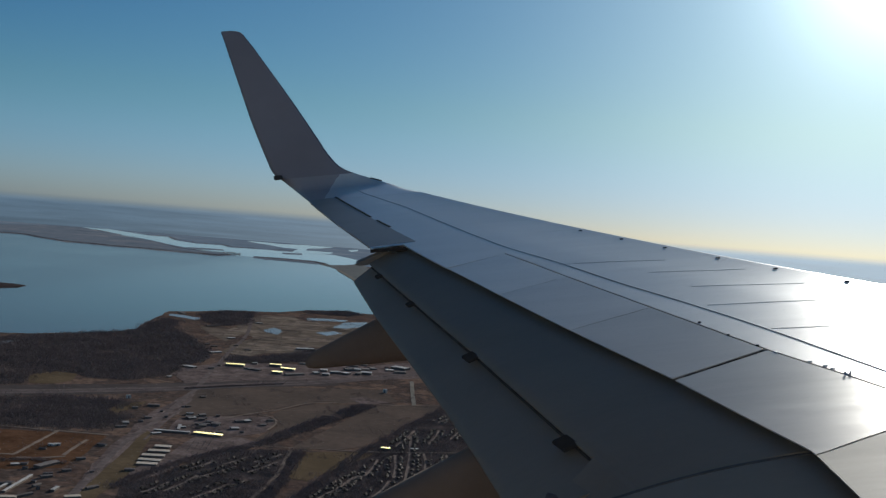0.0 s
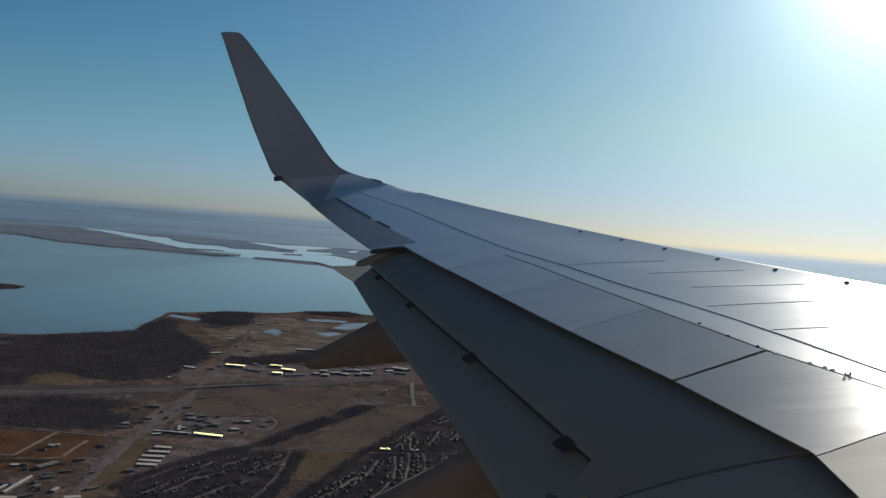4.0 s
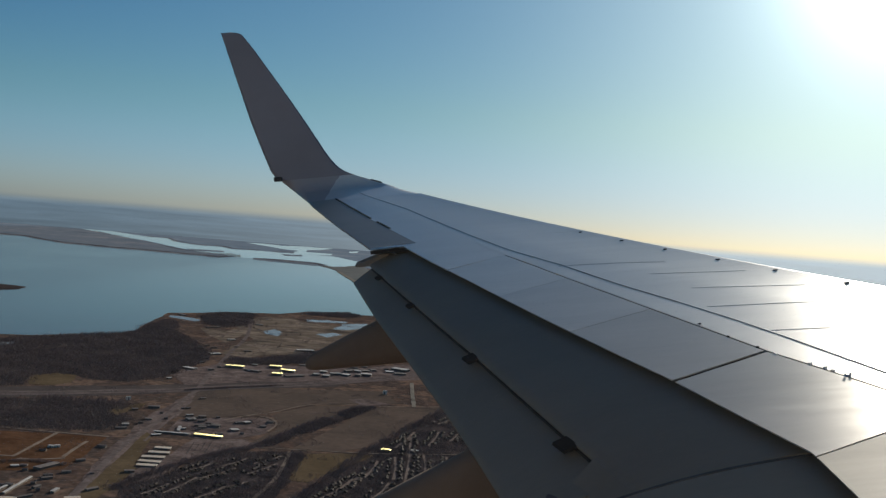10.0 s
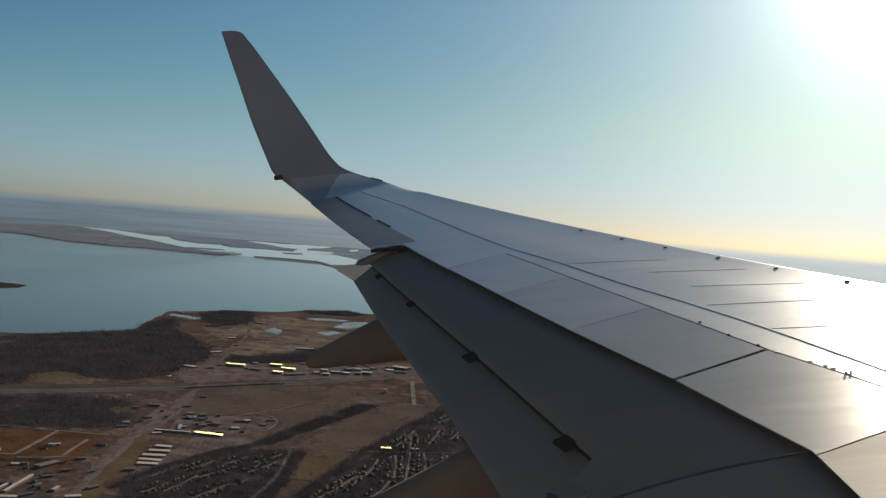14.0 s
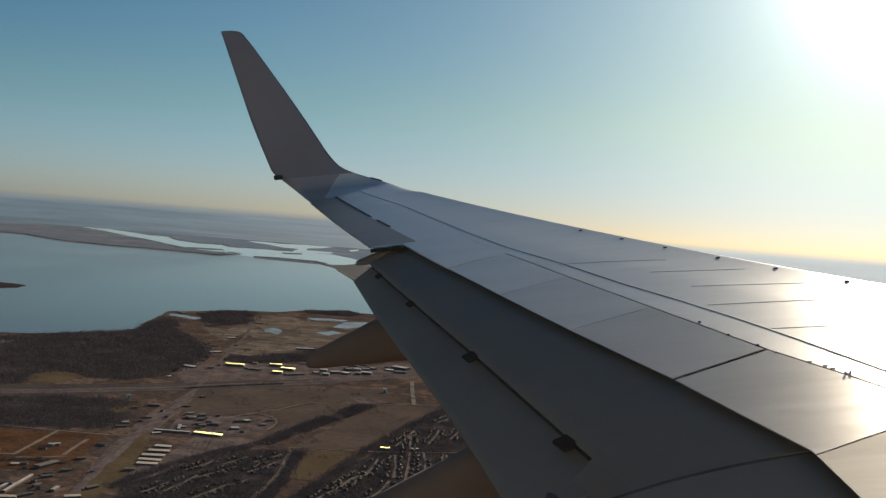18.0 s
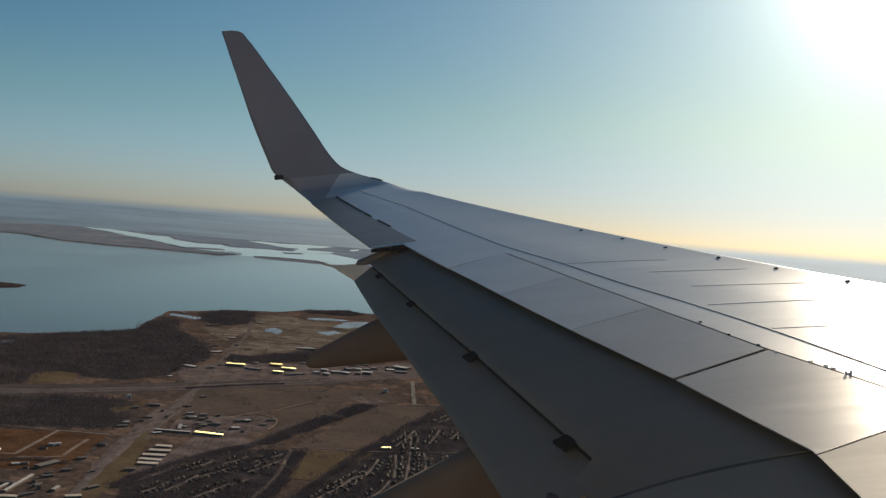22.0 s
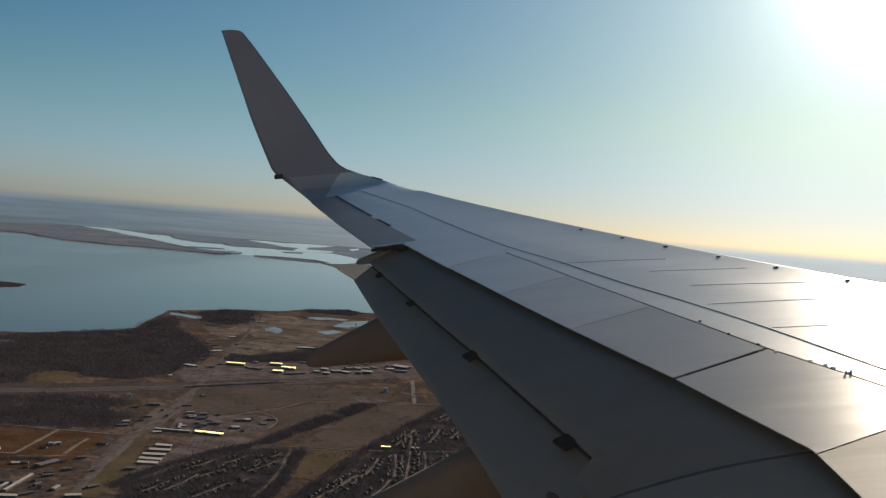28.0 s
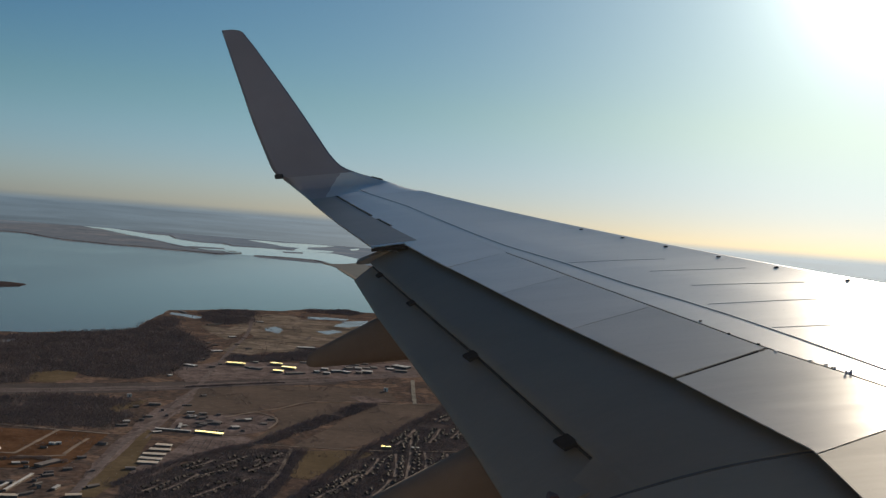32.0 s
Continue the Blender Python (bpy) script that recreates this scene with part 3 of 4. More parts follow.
WOODFLOOR = earth("wood_floor", [(0.3, (0.044, 0.040, 0.041)), (0.5, (0.067, 0.055, 0.056)), (0.7, (0.102, 0.079, 0.071))], 0.03, (0.2, 0.7, 1.1))
GARDEN = earth("dark_gardens", [(0.3, (0.029, 0.025, 0.028)), (0.5, (0.060, 0.051, 0.053)), (0.68, (0.118, 0.092, 0.085))], 0.06, (0.3, 0.5, 1.4))
LOTS = earth("bare_lots", [(0.3, (0.106, 0.082, 0.076)), (0.5, (0.180, 0.138, 0.125)), (0.7, (0.267, 0.206, 0.186))], 0.07, (0.3, 0.5, 1.35))
SAND = earth("pale_sand", [(0.3, (0.24, 0.22, 0.18)), (0.7, (0.32, 0.29, 0.24))], 0.05, (0.4, 0.85, 1.05))
ROAD = earth("pale_road", [(0.3, (0.218, 0.172, 0.136)), (0.7, (0.328, 0.259, 0.205))], 0.08, (0.6, 0.75, 1.15))
STREET = earth("worn_street", [(0.3, (0.20, 0.160, 0.135)), (0.7, (0.345, 0.275, 0.230))], 0.15, (0.8, 0.6, 1.25))
BEACH = earth("grey_beach", [(0.3, (0.185, 0.19, 0.18)), (0.7, (0.25, 0.255, 0.24))], 0.02, (0.1, 0.75, 1.1))
ASPHALT = earth("road_asphalt", [(0.3, (0.144, 0.115, 0.106)), (0.7, (0.224, 0.181, 0.167))], 0.08, (0.3, 0.65, 1.2))
ROOFS = {
    # yellow stands for the low sun's glint, put into the roof colour
    "gold": surface("glint_yellow_roof", [(0.3, (0.92, 0.74, 0.20)), (0.7, (0.97, 0.84, 0.32))], 0.3, 0.36, 0.45, (2, 0.9, 1.05), vary=0.05),
    "cream": surface("cream_metal_roof", [(0.3, (0.62, 0.50, 0.36)), (0.7, (0.78, 0.64, 0.48))], 0.3, 0.5, 0.0, (2, 0.8, 1.05), vary=0.1),
    "white": surface("white_flat_roof", [(0.3, (0.48, 0.44, 0.39)), (0.7, (0.68, 0.63, 0.56))], 0.3, 0.55, 0.0, (2, 0.75, 1.05), vary=0.25),
    "grey": surface("grey_roof", [(0.3, (0.11, 0.087, 0.074)), (0.7, (0.175, 0.138, 0.116))], 0.3, 0.7, 0.0, (2, 0.8, 1.1), vary=0.4)}
ROOF_HOUSE = surface("shingle_roof", [(0.3, (0.058, 0.046, 0.040)), (0.7, (0.105, 0.083, 0.070))], 0.5, 0.9, 0.0, (4, 0.8, 1.1), vary=0.6, spec=0.1)
WALL_HOUSE = surface("house_wall", [(0.3, (0.060, 0.047, 0.039)), (0.7, (0.115, 0.092, 0.075))], 0.4, 0.8, 0.0, (5, 0.85, 1.05), vary=0.4)
WALL_WHITE = surface("white_wall", [(0.3, (0.74, 0.66, 0.54)), (0.7, (0.82, 0.74, 0.62))], 0.4, 0.6, 0.0, (4, 0.85, 1.05))
WALL_SHED = surface("shed_wall", [(0.3, (0.125, 0.10, 0.08)), (0.7, (0.18, 0.145, 0.118))], 0.4, 0.7, 0.0, (4, 0.85, 1.05), vary=0.2)
BRANCH = earth("bare_branches", [(0.3, (0.202, 0.158, 0.143)), (0.7, (0.300, 0.231, 0.206))], 0.03, (0.2, 0.7, 1.2))
CAR = surface("car_paint", [(0.3, (0.05, 0.05, 0.055)), (0.7, (0.22, 0.21, 0.2))], 0.2, 0.3, 0.0, vary=0.4)


def water_material():
    m, n, l, b = nodes_of("lake_water")
    b.inputs["Base Color"].default_value = (0.12, 0.066, 0.04, 1)
    b.inputs["Roughness"].default_value, b.inputs["IOR"].default_value = 0.22, 1.3
    bp = n.new("ShaderNodeBump")
    bp.inputs["Distance"].default_value = 0.015
    l.new(noise_node(n, l, 0.35, 4, (1, 1.6, 1)), bp.inputs["Height"])
    l.new(bp.outputs["Normal"], b.inputs["Normal"])
    # calm under the dam, ruffled by wind on the open side
    co, cut, calm, patch, rr = (n.new("ShaderNode" + k) for k in ("TexCoord", "SeparateXYZ", "MapRange", "MapRange", "Math"))
    calm.inputs["From Min"].default_value, calm.inputs["From Max"].default_value = -200, -700
    calm.inputs["To Min"].default_value, calm.inputs["To Max"].default_value = 0.04, 0.165
    patch.inputs["To Min"].default_value, patch.inputs["To Max"].default_value = 0.75, 1.25
    rr.operation = "MULTIPLY"
    l.new(co.outputs["Object"], cut.inputs[0])
    l.new(cut.outputs["X"], calm.inputs["Value"])
    l.new(noise_node(n, l, 0.004, 4, (1, 0.5, 1)), patch.inputs["Value"])
    l.new(calm.outputs["Result"], rr.inputs[0])
    l.new(patch.outputs["Result"], rr.inputs[1])
    l.new(rr.outputs[0], b.inputs["Roughness"])
    return m


WATER = water_material()
# pale base paints in the bright horizon sky that the inlet mirrors
STILL = surface("still_water_sky_tone", [(0.3, (0.36, 0.37, 0.33)), (0.7, (0.44, 0.45, 0.41))], 0.01, 0.06)
SHALLOW = surface("shallow_water", [(0.3, (0.24, 0.215, 0.19)), (0.7, (0.32, 0.285, 0.25))], 0.05, 0.25)


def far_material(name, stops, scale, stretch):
    """Streaks of woods and fields, the distance's haze painted in as a glow."""
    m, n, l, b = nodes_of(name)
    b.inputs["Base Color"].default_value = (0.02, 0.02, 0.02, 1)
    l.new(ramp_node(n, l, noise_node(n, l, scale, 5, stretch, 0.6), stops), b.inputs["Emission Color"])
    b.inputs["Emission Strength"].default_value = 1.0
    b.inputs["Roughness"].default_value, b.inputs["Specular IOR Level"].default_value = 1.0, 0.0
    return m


# both emit their haze colours; islands and bar share the shore's
FAR = far_material("distance_haze_glow", [(0.34, (0.083, 0.110, 0.141)), (0.45, (0.122, 0.149, 0.183)), (0.53, (0.100, 0.127, 0.160)), (0.66, (0.155, 0.176, 0.203))], 0.006, (0.5, 0.5, 1))
SHORE = far_material("shore_haze_glow", [(0.36, (0.064, 0.082, 0.104)), (0.46, (0.112, 0.124, 0.146)), (0.52, (0.078, 0.095, 0.116)), (0.62, (0.156, 0.154, 0.164))], 0.009, (0.6, 1, 1))


def frayed(pts, step, amp, seed=0, closed=True):
    """An outline with an uneven edge, from a few corner points (x, y)."""
    out = []
    n = len(pts)
    for i in range(n if closed else n - 1):
        a, b = Vector(pts[i]), Vector(pts[(i + 1) % n])
        k = max(1, int((b - a).length / step))
        nrm = Vector((-(b - a).y, (b - a).x)).normalized()
        for j in range(k):
            p = a + (b - a) * j / k
            w = noise.noise((p.x / (step * 3), p.y / (step * 3), seed)) + 0.5 * noise.noise((p.x / step, p.y / step, seed + 7))
            out.append(p + nrm * amp * w)
    if not closed:
        out.append(Vector(pts[-1]))
    return out


def sheet(name, pts, z, mat, label, category, step=20, amp=6, seed=0, skirt=0.3, kind="structure"):
    """A patch of land or water with a low edge."""
    out = frayed(pts, step, amp, seed)
    bm = bmesh.new()
    vs = [bm.verts.new((p.x, p.y, z)) for p in out]
    es = [bm.edges.new((vs[i], vs[(i + 1) % len(vs)])) for i in range(len(vs))]
    bmesh.ops.triangle_fill(bm, use_beauty=True, edges=es)
    low = [bm.verts.new((v.co.x, v.co.y, v.co.z - skirt)) for v in vs]
    for i in range(len(vs)):
        j = (i + 1) % len(vs)
        bm.faces.new((vs[i], vs[j], low[j], low[i]))
    me = bpy.data.meshes.new(name)
    bm.normal_update()
    for f in bm.faces:
        if f.normal.z < -0.5:
            f.normal_flip()
    bm.to_mesh(me)
    bm.free()
    me.materials.append(mat)
    return tagged(new(name, me), label, category, kind=kind)


def strip(name, pts, width, z, mat, label, seg=12):
    """A road: a smooth ribbon through plan points, its edges a little ragged."""
    p = [Vector(q) for q in pts]
    fine = []
    for i in range(len(p) - 1):
        a, b, c, d = p[max(i - 1, 0)], p[i], p[i + 1], p[min(i + 2, len(p) - 1)]
        for k in range(seg):
            t = k / seg
            fine.append(0.5 * (2 * b + (c - a) * t + (2 * a - 5 * b + 4 * c - d) * t * t + (3 * b - a - 3 * c + d) * t ** 3))
    fine.append(p[-1])
    rows = []
    for i, q in enumerate(fine):
        d = (fine[min(i + 1, len(fine) - 1)] - fine[max(i - 1, 0)]).normalized()
        w = width / 2 * (1 + 0.3 * noise.noise((q.x / 9, q.y / 9, 3)))
        n = Vector((-d.y, d.x)) * w
        rows.append([(q.x + n.x * s, q.y + n.y * s, z + dz) for s, dz in ((-1, -0.1), (-0.97, 0), (0.97, 0), (1, -0.1))])
    ob = part(name, grid_bm(rows), mat)
    return tagged(ob, label, "road", kind="structure")


def ground_sheet():
    n = 48
    rows = [[(-5600 + 11200 * i / n, -1500 + 6450 * j / n, 0) for i in range(n + 1)] for j in range(n + 1)]
    return tagged(part("ground", grid_bm(rows), GROUND), "dull brown winter land with patchy scrub", "ground", kind="structure")


ground_sheet()


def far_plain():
    """Flat land beyond the lake, out to where the painted haze swallows it."""
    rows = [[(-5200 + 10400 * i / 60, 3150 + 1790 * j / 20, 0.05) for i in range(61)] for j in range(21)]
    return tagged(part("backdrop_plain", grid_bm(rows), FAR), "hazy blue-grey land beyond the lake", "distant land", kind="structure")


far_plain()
sheet("lake", [(-479, 1027), (-460, 1062), (-429, 1074), (-408, 1100), (-384, 1118), (-363, 1152), (-353, 1184), (-360, 1247), (-368, 1350), (-372, 1400), (-340, 1429), (-310, 1476), (-268, 1495), (-232, 1508), (-203, 1574), (-174, 1591), (-145, 1617), (-120, 1588), (-101, 1595), (-48, 1581), (23, 1547), (1, 1642), (-57, 1818), (-141, 2142), (-216, 2510), (-295, 2883), (-387, 3118), (-486, 3195), (-611, 3285), (-658, 3287), (-688, 3092), (-740, 3129), (-849, 3140), (-949, 3180), (-1044, 3169), (-1123, 3216), (-1211, 3235), (-1367, 3419), (-1473, 3557), (-1552, 3532), (-1656, 3499), (-1738, 3356), (-584, 1140)], 0.15, WATER, "broad calm grey-blue lake", "lake", 22, 5, 1)
sheet("lake_inlet", [(-1760, 4930), (-1686, 4930), (-1616, 4930), (-1465, 4714), (-1322, 4517), (-1225, 4515), (-1100, 4161), (-965, 3975), (-872, 4006), (-804, 3844), (-705, 3895), (-571, 3879), (-421, 3907), (-337, 3709), (-269, 3513), (-249, 3257), (-331, 3095), (-429, 3171), (-512, 3242), (-596, 3207), (-642, 3208), (-728, 3354), (-829, 3417), (-930, 3584), (-1003, 3704), (-1183, 4031), (-1307, 4172), (-1458, 4452), (-1603, 4669)], 0.4, STILL, "long pale inlet of the lake", "lake", 30, 7, 2)
sheet("lake_branch", [(-927, 4783), (-849, 4827), (-752, 4729), (-665, 4870), (-523, 4877), (-546, 4567), (-585, 4384), (-562, 4163), (-445, 4158), (-440, 3971), (-543, 3839), (-596, 3928), (-600, 4233), (-679, 4277), (-757, 4449), (-848, 4605)], 0.6, STILL, "thin far branch of the lake", "lake", 40, 7, 3)
sheet("lake_branch", [(-1658, 4930), (-1562, 4930), (-1462, 4930), (-1478, 4930), (-1602, 4930)], 0.6, STILL, "narrow far arm of the lake", "lake", 40, 5, 4)
sheet("lake_branch", [(-425, 4588), (-395, 4785), (-382, 4569), (-399, 4423)], 0.6, STILL, "small far pond", "pond", 40, 4, 5)
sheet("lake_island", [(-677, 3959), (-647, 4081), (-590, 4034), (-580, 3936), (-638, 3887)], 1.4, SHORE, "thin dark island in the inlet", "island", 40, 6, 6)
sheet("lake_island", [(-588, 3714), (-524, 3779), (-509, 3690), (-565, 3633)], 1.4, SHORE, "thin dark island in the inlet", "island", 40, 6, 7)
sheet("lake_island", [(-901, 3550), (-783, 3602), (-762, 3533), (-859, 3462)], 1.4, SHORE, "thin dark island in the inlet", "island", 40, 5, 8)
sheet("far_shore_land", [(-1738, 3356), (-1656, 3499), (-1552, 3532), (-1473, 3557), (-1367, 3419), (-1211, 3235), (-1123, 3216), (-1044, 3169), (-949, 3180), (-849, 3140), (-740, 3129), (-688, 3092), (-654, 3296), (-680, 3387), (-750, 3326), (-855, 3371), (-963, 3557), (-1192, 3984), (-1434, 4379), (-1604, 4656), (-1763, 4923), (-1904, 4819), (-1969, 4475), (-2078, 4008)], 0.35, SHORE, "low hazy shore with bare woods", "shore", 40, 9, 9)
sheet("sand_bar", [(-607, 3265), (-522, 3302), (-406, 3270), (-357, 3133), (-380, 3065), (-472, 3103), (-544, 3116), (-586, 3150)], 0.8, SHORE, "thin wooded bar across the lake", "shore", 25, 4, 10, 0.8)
sheet("beach", [(-364, 3075), (-313, 3087), (-260, 3328), (-196, 2910), (-183, 2357), (-215, 2498), (-250, 2657), (-292, 2852), (-327, 2978)], 0.7, BEACH, "pale grey beach by the dam", "beach", 25, 4, 11, 0.8)
sheet("island", [(-771, 1603), (-713, 1635), (-690, 1634), (-664, 1622), (-655, 1574), (-673, 1545), (-714, 1487)], 0.6, WOODFLOOR, "low dark wooded island in the lake", "island", 15, 4, 12, 0.8)
sheet("shore_pool", [(-363, 1372), (-340, 1366), (-313, 1344), (-317, 1320), (-336, 1336), (-359, 1350)], 0.2, SHALLOW, "narrow pool behind the point", "pond", 10, 4, 13)
sheet("shore_pool", [(-433, 1003), (-425, 1023), (-418, 1018), (-422, 991), (-439, 966), (-449, 987)], 0.2, SHALLOW, "narrow cove in the shore woods", "pond", 10, 4, 14)
sheet("shore_pool", [(-187, 1454), (-160, 1468), (-130, 1466), (-131, 1445), (-160, 1434), (-180, 1425)], 0.2, SHALLOW, "shallow lagoon behind the shore", "pond", 10, 4, 15)
sheet("shore_pool", [(-141, 1376), (-131, 1432), (-101, 1464), (-93, 1413), (-120, 1355), (-139, 1355)], 0.2, SHALLOW, "shallow lagoon behind the shore", "pond", 10, 5, 16)
sheet("shore_pool", [(-217, 1274), (-208, 1302), (-191, 1266), (-193, 1232), (-208, 1247)], 0.2, SHALLOW, "small pale pond in the marsh", "pond", 8, 4, 17)
sheet("shore_pool", [(-151, 1282), (-134, 1315), (-121, 1298), (-135, 1255)], 0.2, SHALLOW, "small pale pond in the marsh", "pond", 8, 4, 18)
sheet("marsh", [(-296, 1255), (-261, 1248), (-262, 1399), (-248, 1455), (-208, 1463), (-178, 1410), (-136, 1403), (-88, 1394), (-92, 1253), (-127, 1160), (-151, 1083), (-190, 1032), (-212, 1046), (-225, 1209), (-236, 1137), (-263, 1170)], 0.08, MARSH, "tan marsh and rough pasture by the lake", "marsh", 16, 14, 19)
sheet("field", [(-189, 819), (-163, 844), (-142, 860), (-81, 877), (-42, 890), (-27, 834), (-56, 821), (-92, 810), (-114, 773), (-133, 740), (-164, 714), (-178, 715)], 0.1, FIELD, "bare brown field beside the highway", "field", 14, 2, 20)
sheet("field", [(-112, 762), (-91, 798), (-52, 810), (-68, 753), (-87, 706), (-106, 655), (-116, 642), (-106, 700), (-108, 724), (-116, 744)], 0.1, FIELD, "brown field along the creek", "field", 14, 2, 21)
sheet("field", [(-45, 808), (-1, 832), (16, 837), (-22, 719), (-43, 662), (-57, 647), (-86, 645), (-68, 717)], 0.1, FIELD, "dry brown grass field", "field", 14, 2, 22)
sheet("field", [(-76, 634), (-56, 641), (-34, 644), (-51, 597), (-66, 566), (-78, 568), (-79, 610)], 0.1, OLIVE, "dry yellow-green grass plot", "field", 12, 2, 23)
sheet("field", [(-330, 833), (-319, 854), (-301, 851), (-292, 816), (-301, 799), (-317, 794)], 0.11, OLIVE, "dry tan meadow at the wood's edge", "field", 12, 4, 24)
sheet("field", [(-231, 716), (-227, 738), (-213, 756), (-211, 734), (-221, 707)], 0.11, OLIVE, "dry grass clearing below the highway", "field", 12, 3, 25)
sheet("field", [(-177, 547), (-181, 603), (-184, 659), (-178, 651), (-171, 608), (-163, 564), (-162, 527), (-164, 500), (-173, 498)], 0.12, OLIVE, "mown grass verge beside the road", "field", 14, 2, 26)
sheet("field", [(-280, 631), (-237, 635), (-203, 636), (-199, 591), (-200, 552), (-237, 538)], 0.1, RED_EARTH, "red-brown vacant lots between lanes", "field", 14, 2, 27)
sheet("car_park", [(-151, 650), (-122, 661), (-107, 646), (-125, 625), (-141, 589), (-146, 556), (-159, 528), (-163, 559), (-154, 607)], 0.12, LOTS, "worn grey-brown storage yard", "yard", 14, 1, 28)
sheet("pale_lot", [(-68, 837), (-54, 846), (-33, 829), (-56, 811)], 0.14, LOTS, "pale gravel lot by the field", "yard", 8, 3, 29)
sheet("roadside_lots", [(-177, 504), (-187, 564), (-193, 633), (-198, 706), (-194, 796), (-188, 814), (-179, 725), (-181, 679), (-178, 598), (-174, 543), (-170, 509), (-176, 497)], 0.09, LOTS, "bare pinkish lots beside the main road", "yard", 10, 3, 30)
sheet("school_yard", [(-176, 709), (-147, 725), (-117, 733), (-108, 711), (-111, 683), (-132, 655), (-151, 653), (-172, 667)], 0.09, LOTS, "bare pale yard round low buildings", "yard", 10, 3, 31)
sheet("estate_floor", [(-158, 524), (-144, 565), (-124, 622), (-84, 637), (-77, 630), (-77, 565), (-78, 517), (-153, 495)], 0.07, GARDEN, "dark gardens and litter between houses", "estate ground", 12, 4, 32)
sheet("estate_floor", [(-67, 520), (-60, 558), (-41, 636), (-16, 723), (15, 826), (34, 747), (38, 626), (16, 543)], 0.07, GARDEN, "dark gardens and litter between houses", "estate ground", 12, 4, 33)
sheet("highway_verge", [(-344, 772), (-297, 796), (-239, 827), (-199, 856), (-148, 894), (-87, 939), (-83, 895), (-142, 857), (-190, 817), (-245, 774), (-325, 730)], 0.05, VERGE, "dull grass verge along the highway", "verge", 14, 3, 35)
sheet("commercial_ground", [(-237, 906), (-203, 982), (-128, 1004), (-73, 1023), (-5, 1096), (2, 985), (-75, 925), (-148, 894), (-207, 846)], 0.06, LOTS, "worn ground round the commercial strip", "yard", 12, 3, 36)
strip("highway", [(-338, 749), (-306, 763), (-288, 772), (-252, 795), (-213, 819), (-194, 836), (-175, 853), (-145, 877), (-104, 907), (-62, 952), (2, 1035)], 8, 0.25, ASPHALT, "grey divided highway through scrub")
strip("highway", [(-334, 740), (-302, 754), (-284, 764), (-249, 786), (-211, 809), (-192, 825), (-172, 842), (-143, 865), (-103, 895), (-61, 939), (2, 1019)], 7, 0.25, ASPHALT, "grey divided highway through scrub")
strip("main_road", [(-175, 497), (-182, 566), (-187, 632), (-187, 708), (-191, 786), (-192, 824), (-199, 888), (-205, 957), (-214, 1058), (-226, 1208), (-256, 1396)], 4.4, 0.3, ASPHALT, "pale two-lane road to the lake")
strip("side_road", [(-178, 633), (-181, 699), (-184, 779)], 1.6, 0.3, ASPHALT, "pale frontage road beside the main road")
strip("lane", [(-285, 642), (-255, 640), (-236, 639), (-202, 638)], 2.3, 0.28, ROAD, "pale unfinished estate lane")
strip("lane", [(-235, 574), (-235, 604), (-235, 638)], 2.3, 0.28, ROAD, "pale unfinished estate lane")
strip("lane", [(-209, 579), (-210, 599), (-210, 621)], 2.3, 0.28, ROAD, "pale unfinished estate lane")
strip("lane", [(-252, 571), (-243, 572), (-234, 573)], 2.3, 0.28, ROAD, "pale unfinished estate lane")
strip("lane", [(-231, 567), (-219, 570), (-207, 577)], 2.3, 0.28, ROAD, "pale unfinished estate lane")
strip("country_road", [(-146, 715), (-133, 737), (-116, 761), (-103, 788), (-91, 803), (-69, 813), (-51, 813), (-19, 822), (13, 838)], 2.0, 0.3, ROAD, "pale curving country road")
strip("access_road", [(-19, 950), (-16, 881), (-13, 824)], 3.6, 0.3, SAND, "short bright concrete road")
strip("loop_road", [(-126, 740), (-114, 732), (-108, 714), (-110, 689)], 1.6, 0.3, ROAD, "pale loop road round a school yard")
strip("field_road", [(-115, 639), (-85, 642), (-71, 644), (-56, 645), (-31, 649), (28, 666)], 1.5, 0.3, ROAD, "pale straight lane past the estate")
strip("tree_road", [(-89, 522), (-86, 546), (-84, 576), (-85, 608), (-86, 635)], 2.2, 0.3, ROAD, "pale lane along the tree belt")
strip("dam_road", [(23, 1538), (1, 1632), (-56, 1805), (-140, 2125), (-203, 2426), (-286, 2827)], 12, 0.9, SAND, "pale earth dam along the lake")
strip("marsh_track", [(-267, 1132), (-260, 1184), (-247, 1251), (-248, 1346)], 2.0, 0.3, LOTS, "faint earth track through the marsh")


# ---- buildings ----
def shed(w, d, h, ridge, mat_roof, mat_wall):
    """A long low building with a shallow roof, its base at its origin."""
    ob = new("warehouse")
    wall = part("wall", box_bm(bmesh.new(), -w / 2, w / 2, -d / 2, d / 2, -0.1, h), mat_wall, ob)
    e = 0.12
    if mat_roof is ROOFS["gold"]:
        # ribs added to the metal sheets so their flanks catch the low sun
        n = max(4, int(w / 0.9))
        rows = []
        for k in range(2 * n + 1):
            x, z = -w / 2 - e + (w + 2 * e) * (k // 2 + 0.35 * (k % 2)) / n, h + (0.1 if k % 2 == 0 else 0.62 * w / n)
            rows.append([(x, -d / 2 - e, h - 0.05), (x, -d / 2 - e, z), (x, d / 2 + e, z), (x, d / 2 + e, h - 0.05)])
    else:
        rows = [[(x, -d / 2 - e, h - 0.02), (x, -d / 2 - e, h + 0.08), (x, 0, h + ridge + 0.08), (x, d / 2 + e, h + 0.08), (x, d / 2 + e, h - 0.02), (x, 0, h + ridge - 0.02)] for x in (-w / 2 - e, w / 2 + e)]
    part("roof", grid_bm(rows, True, True), mat_roof, ob)
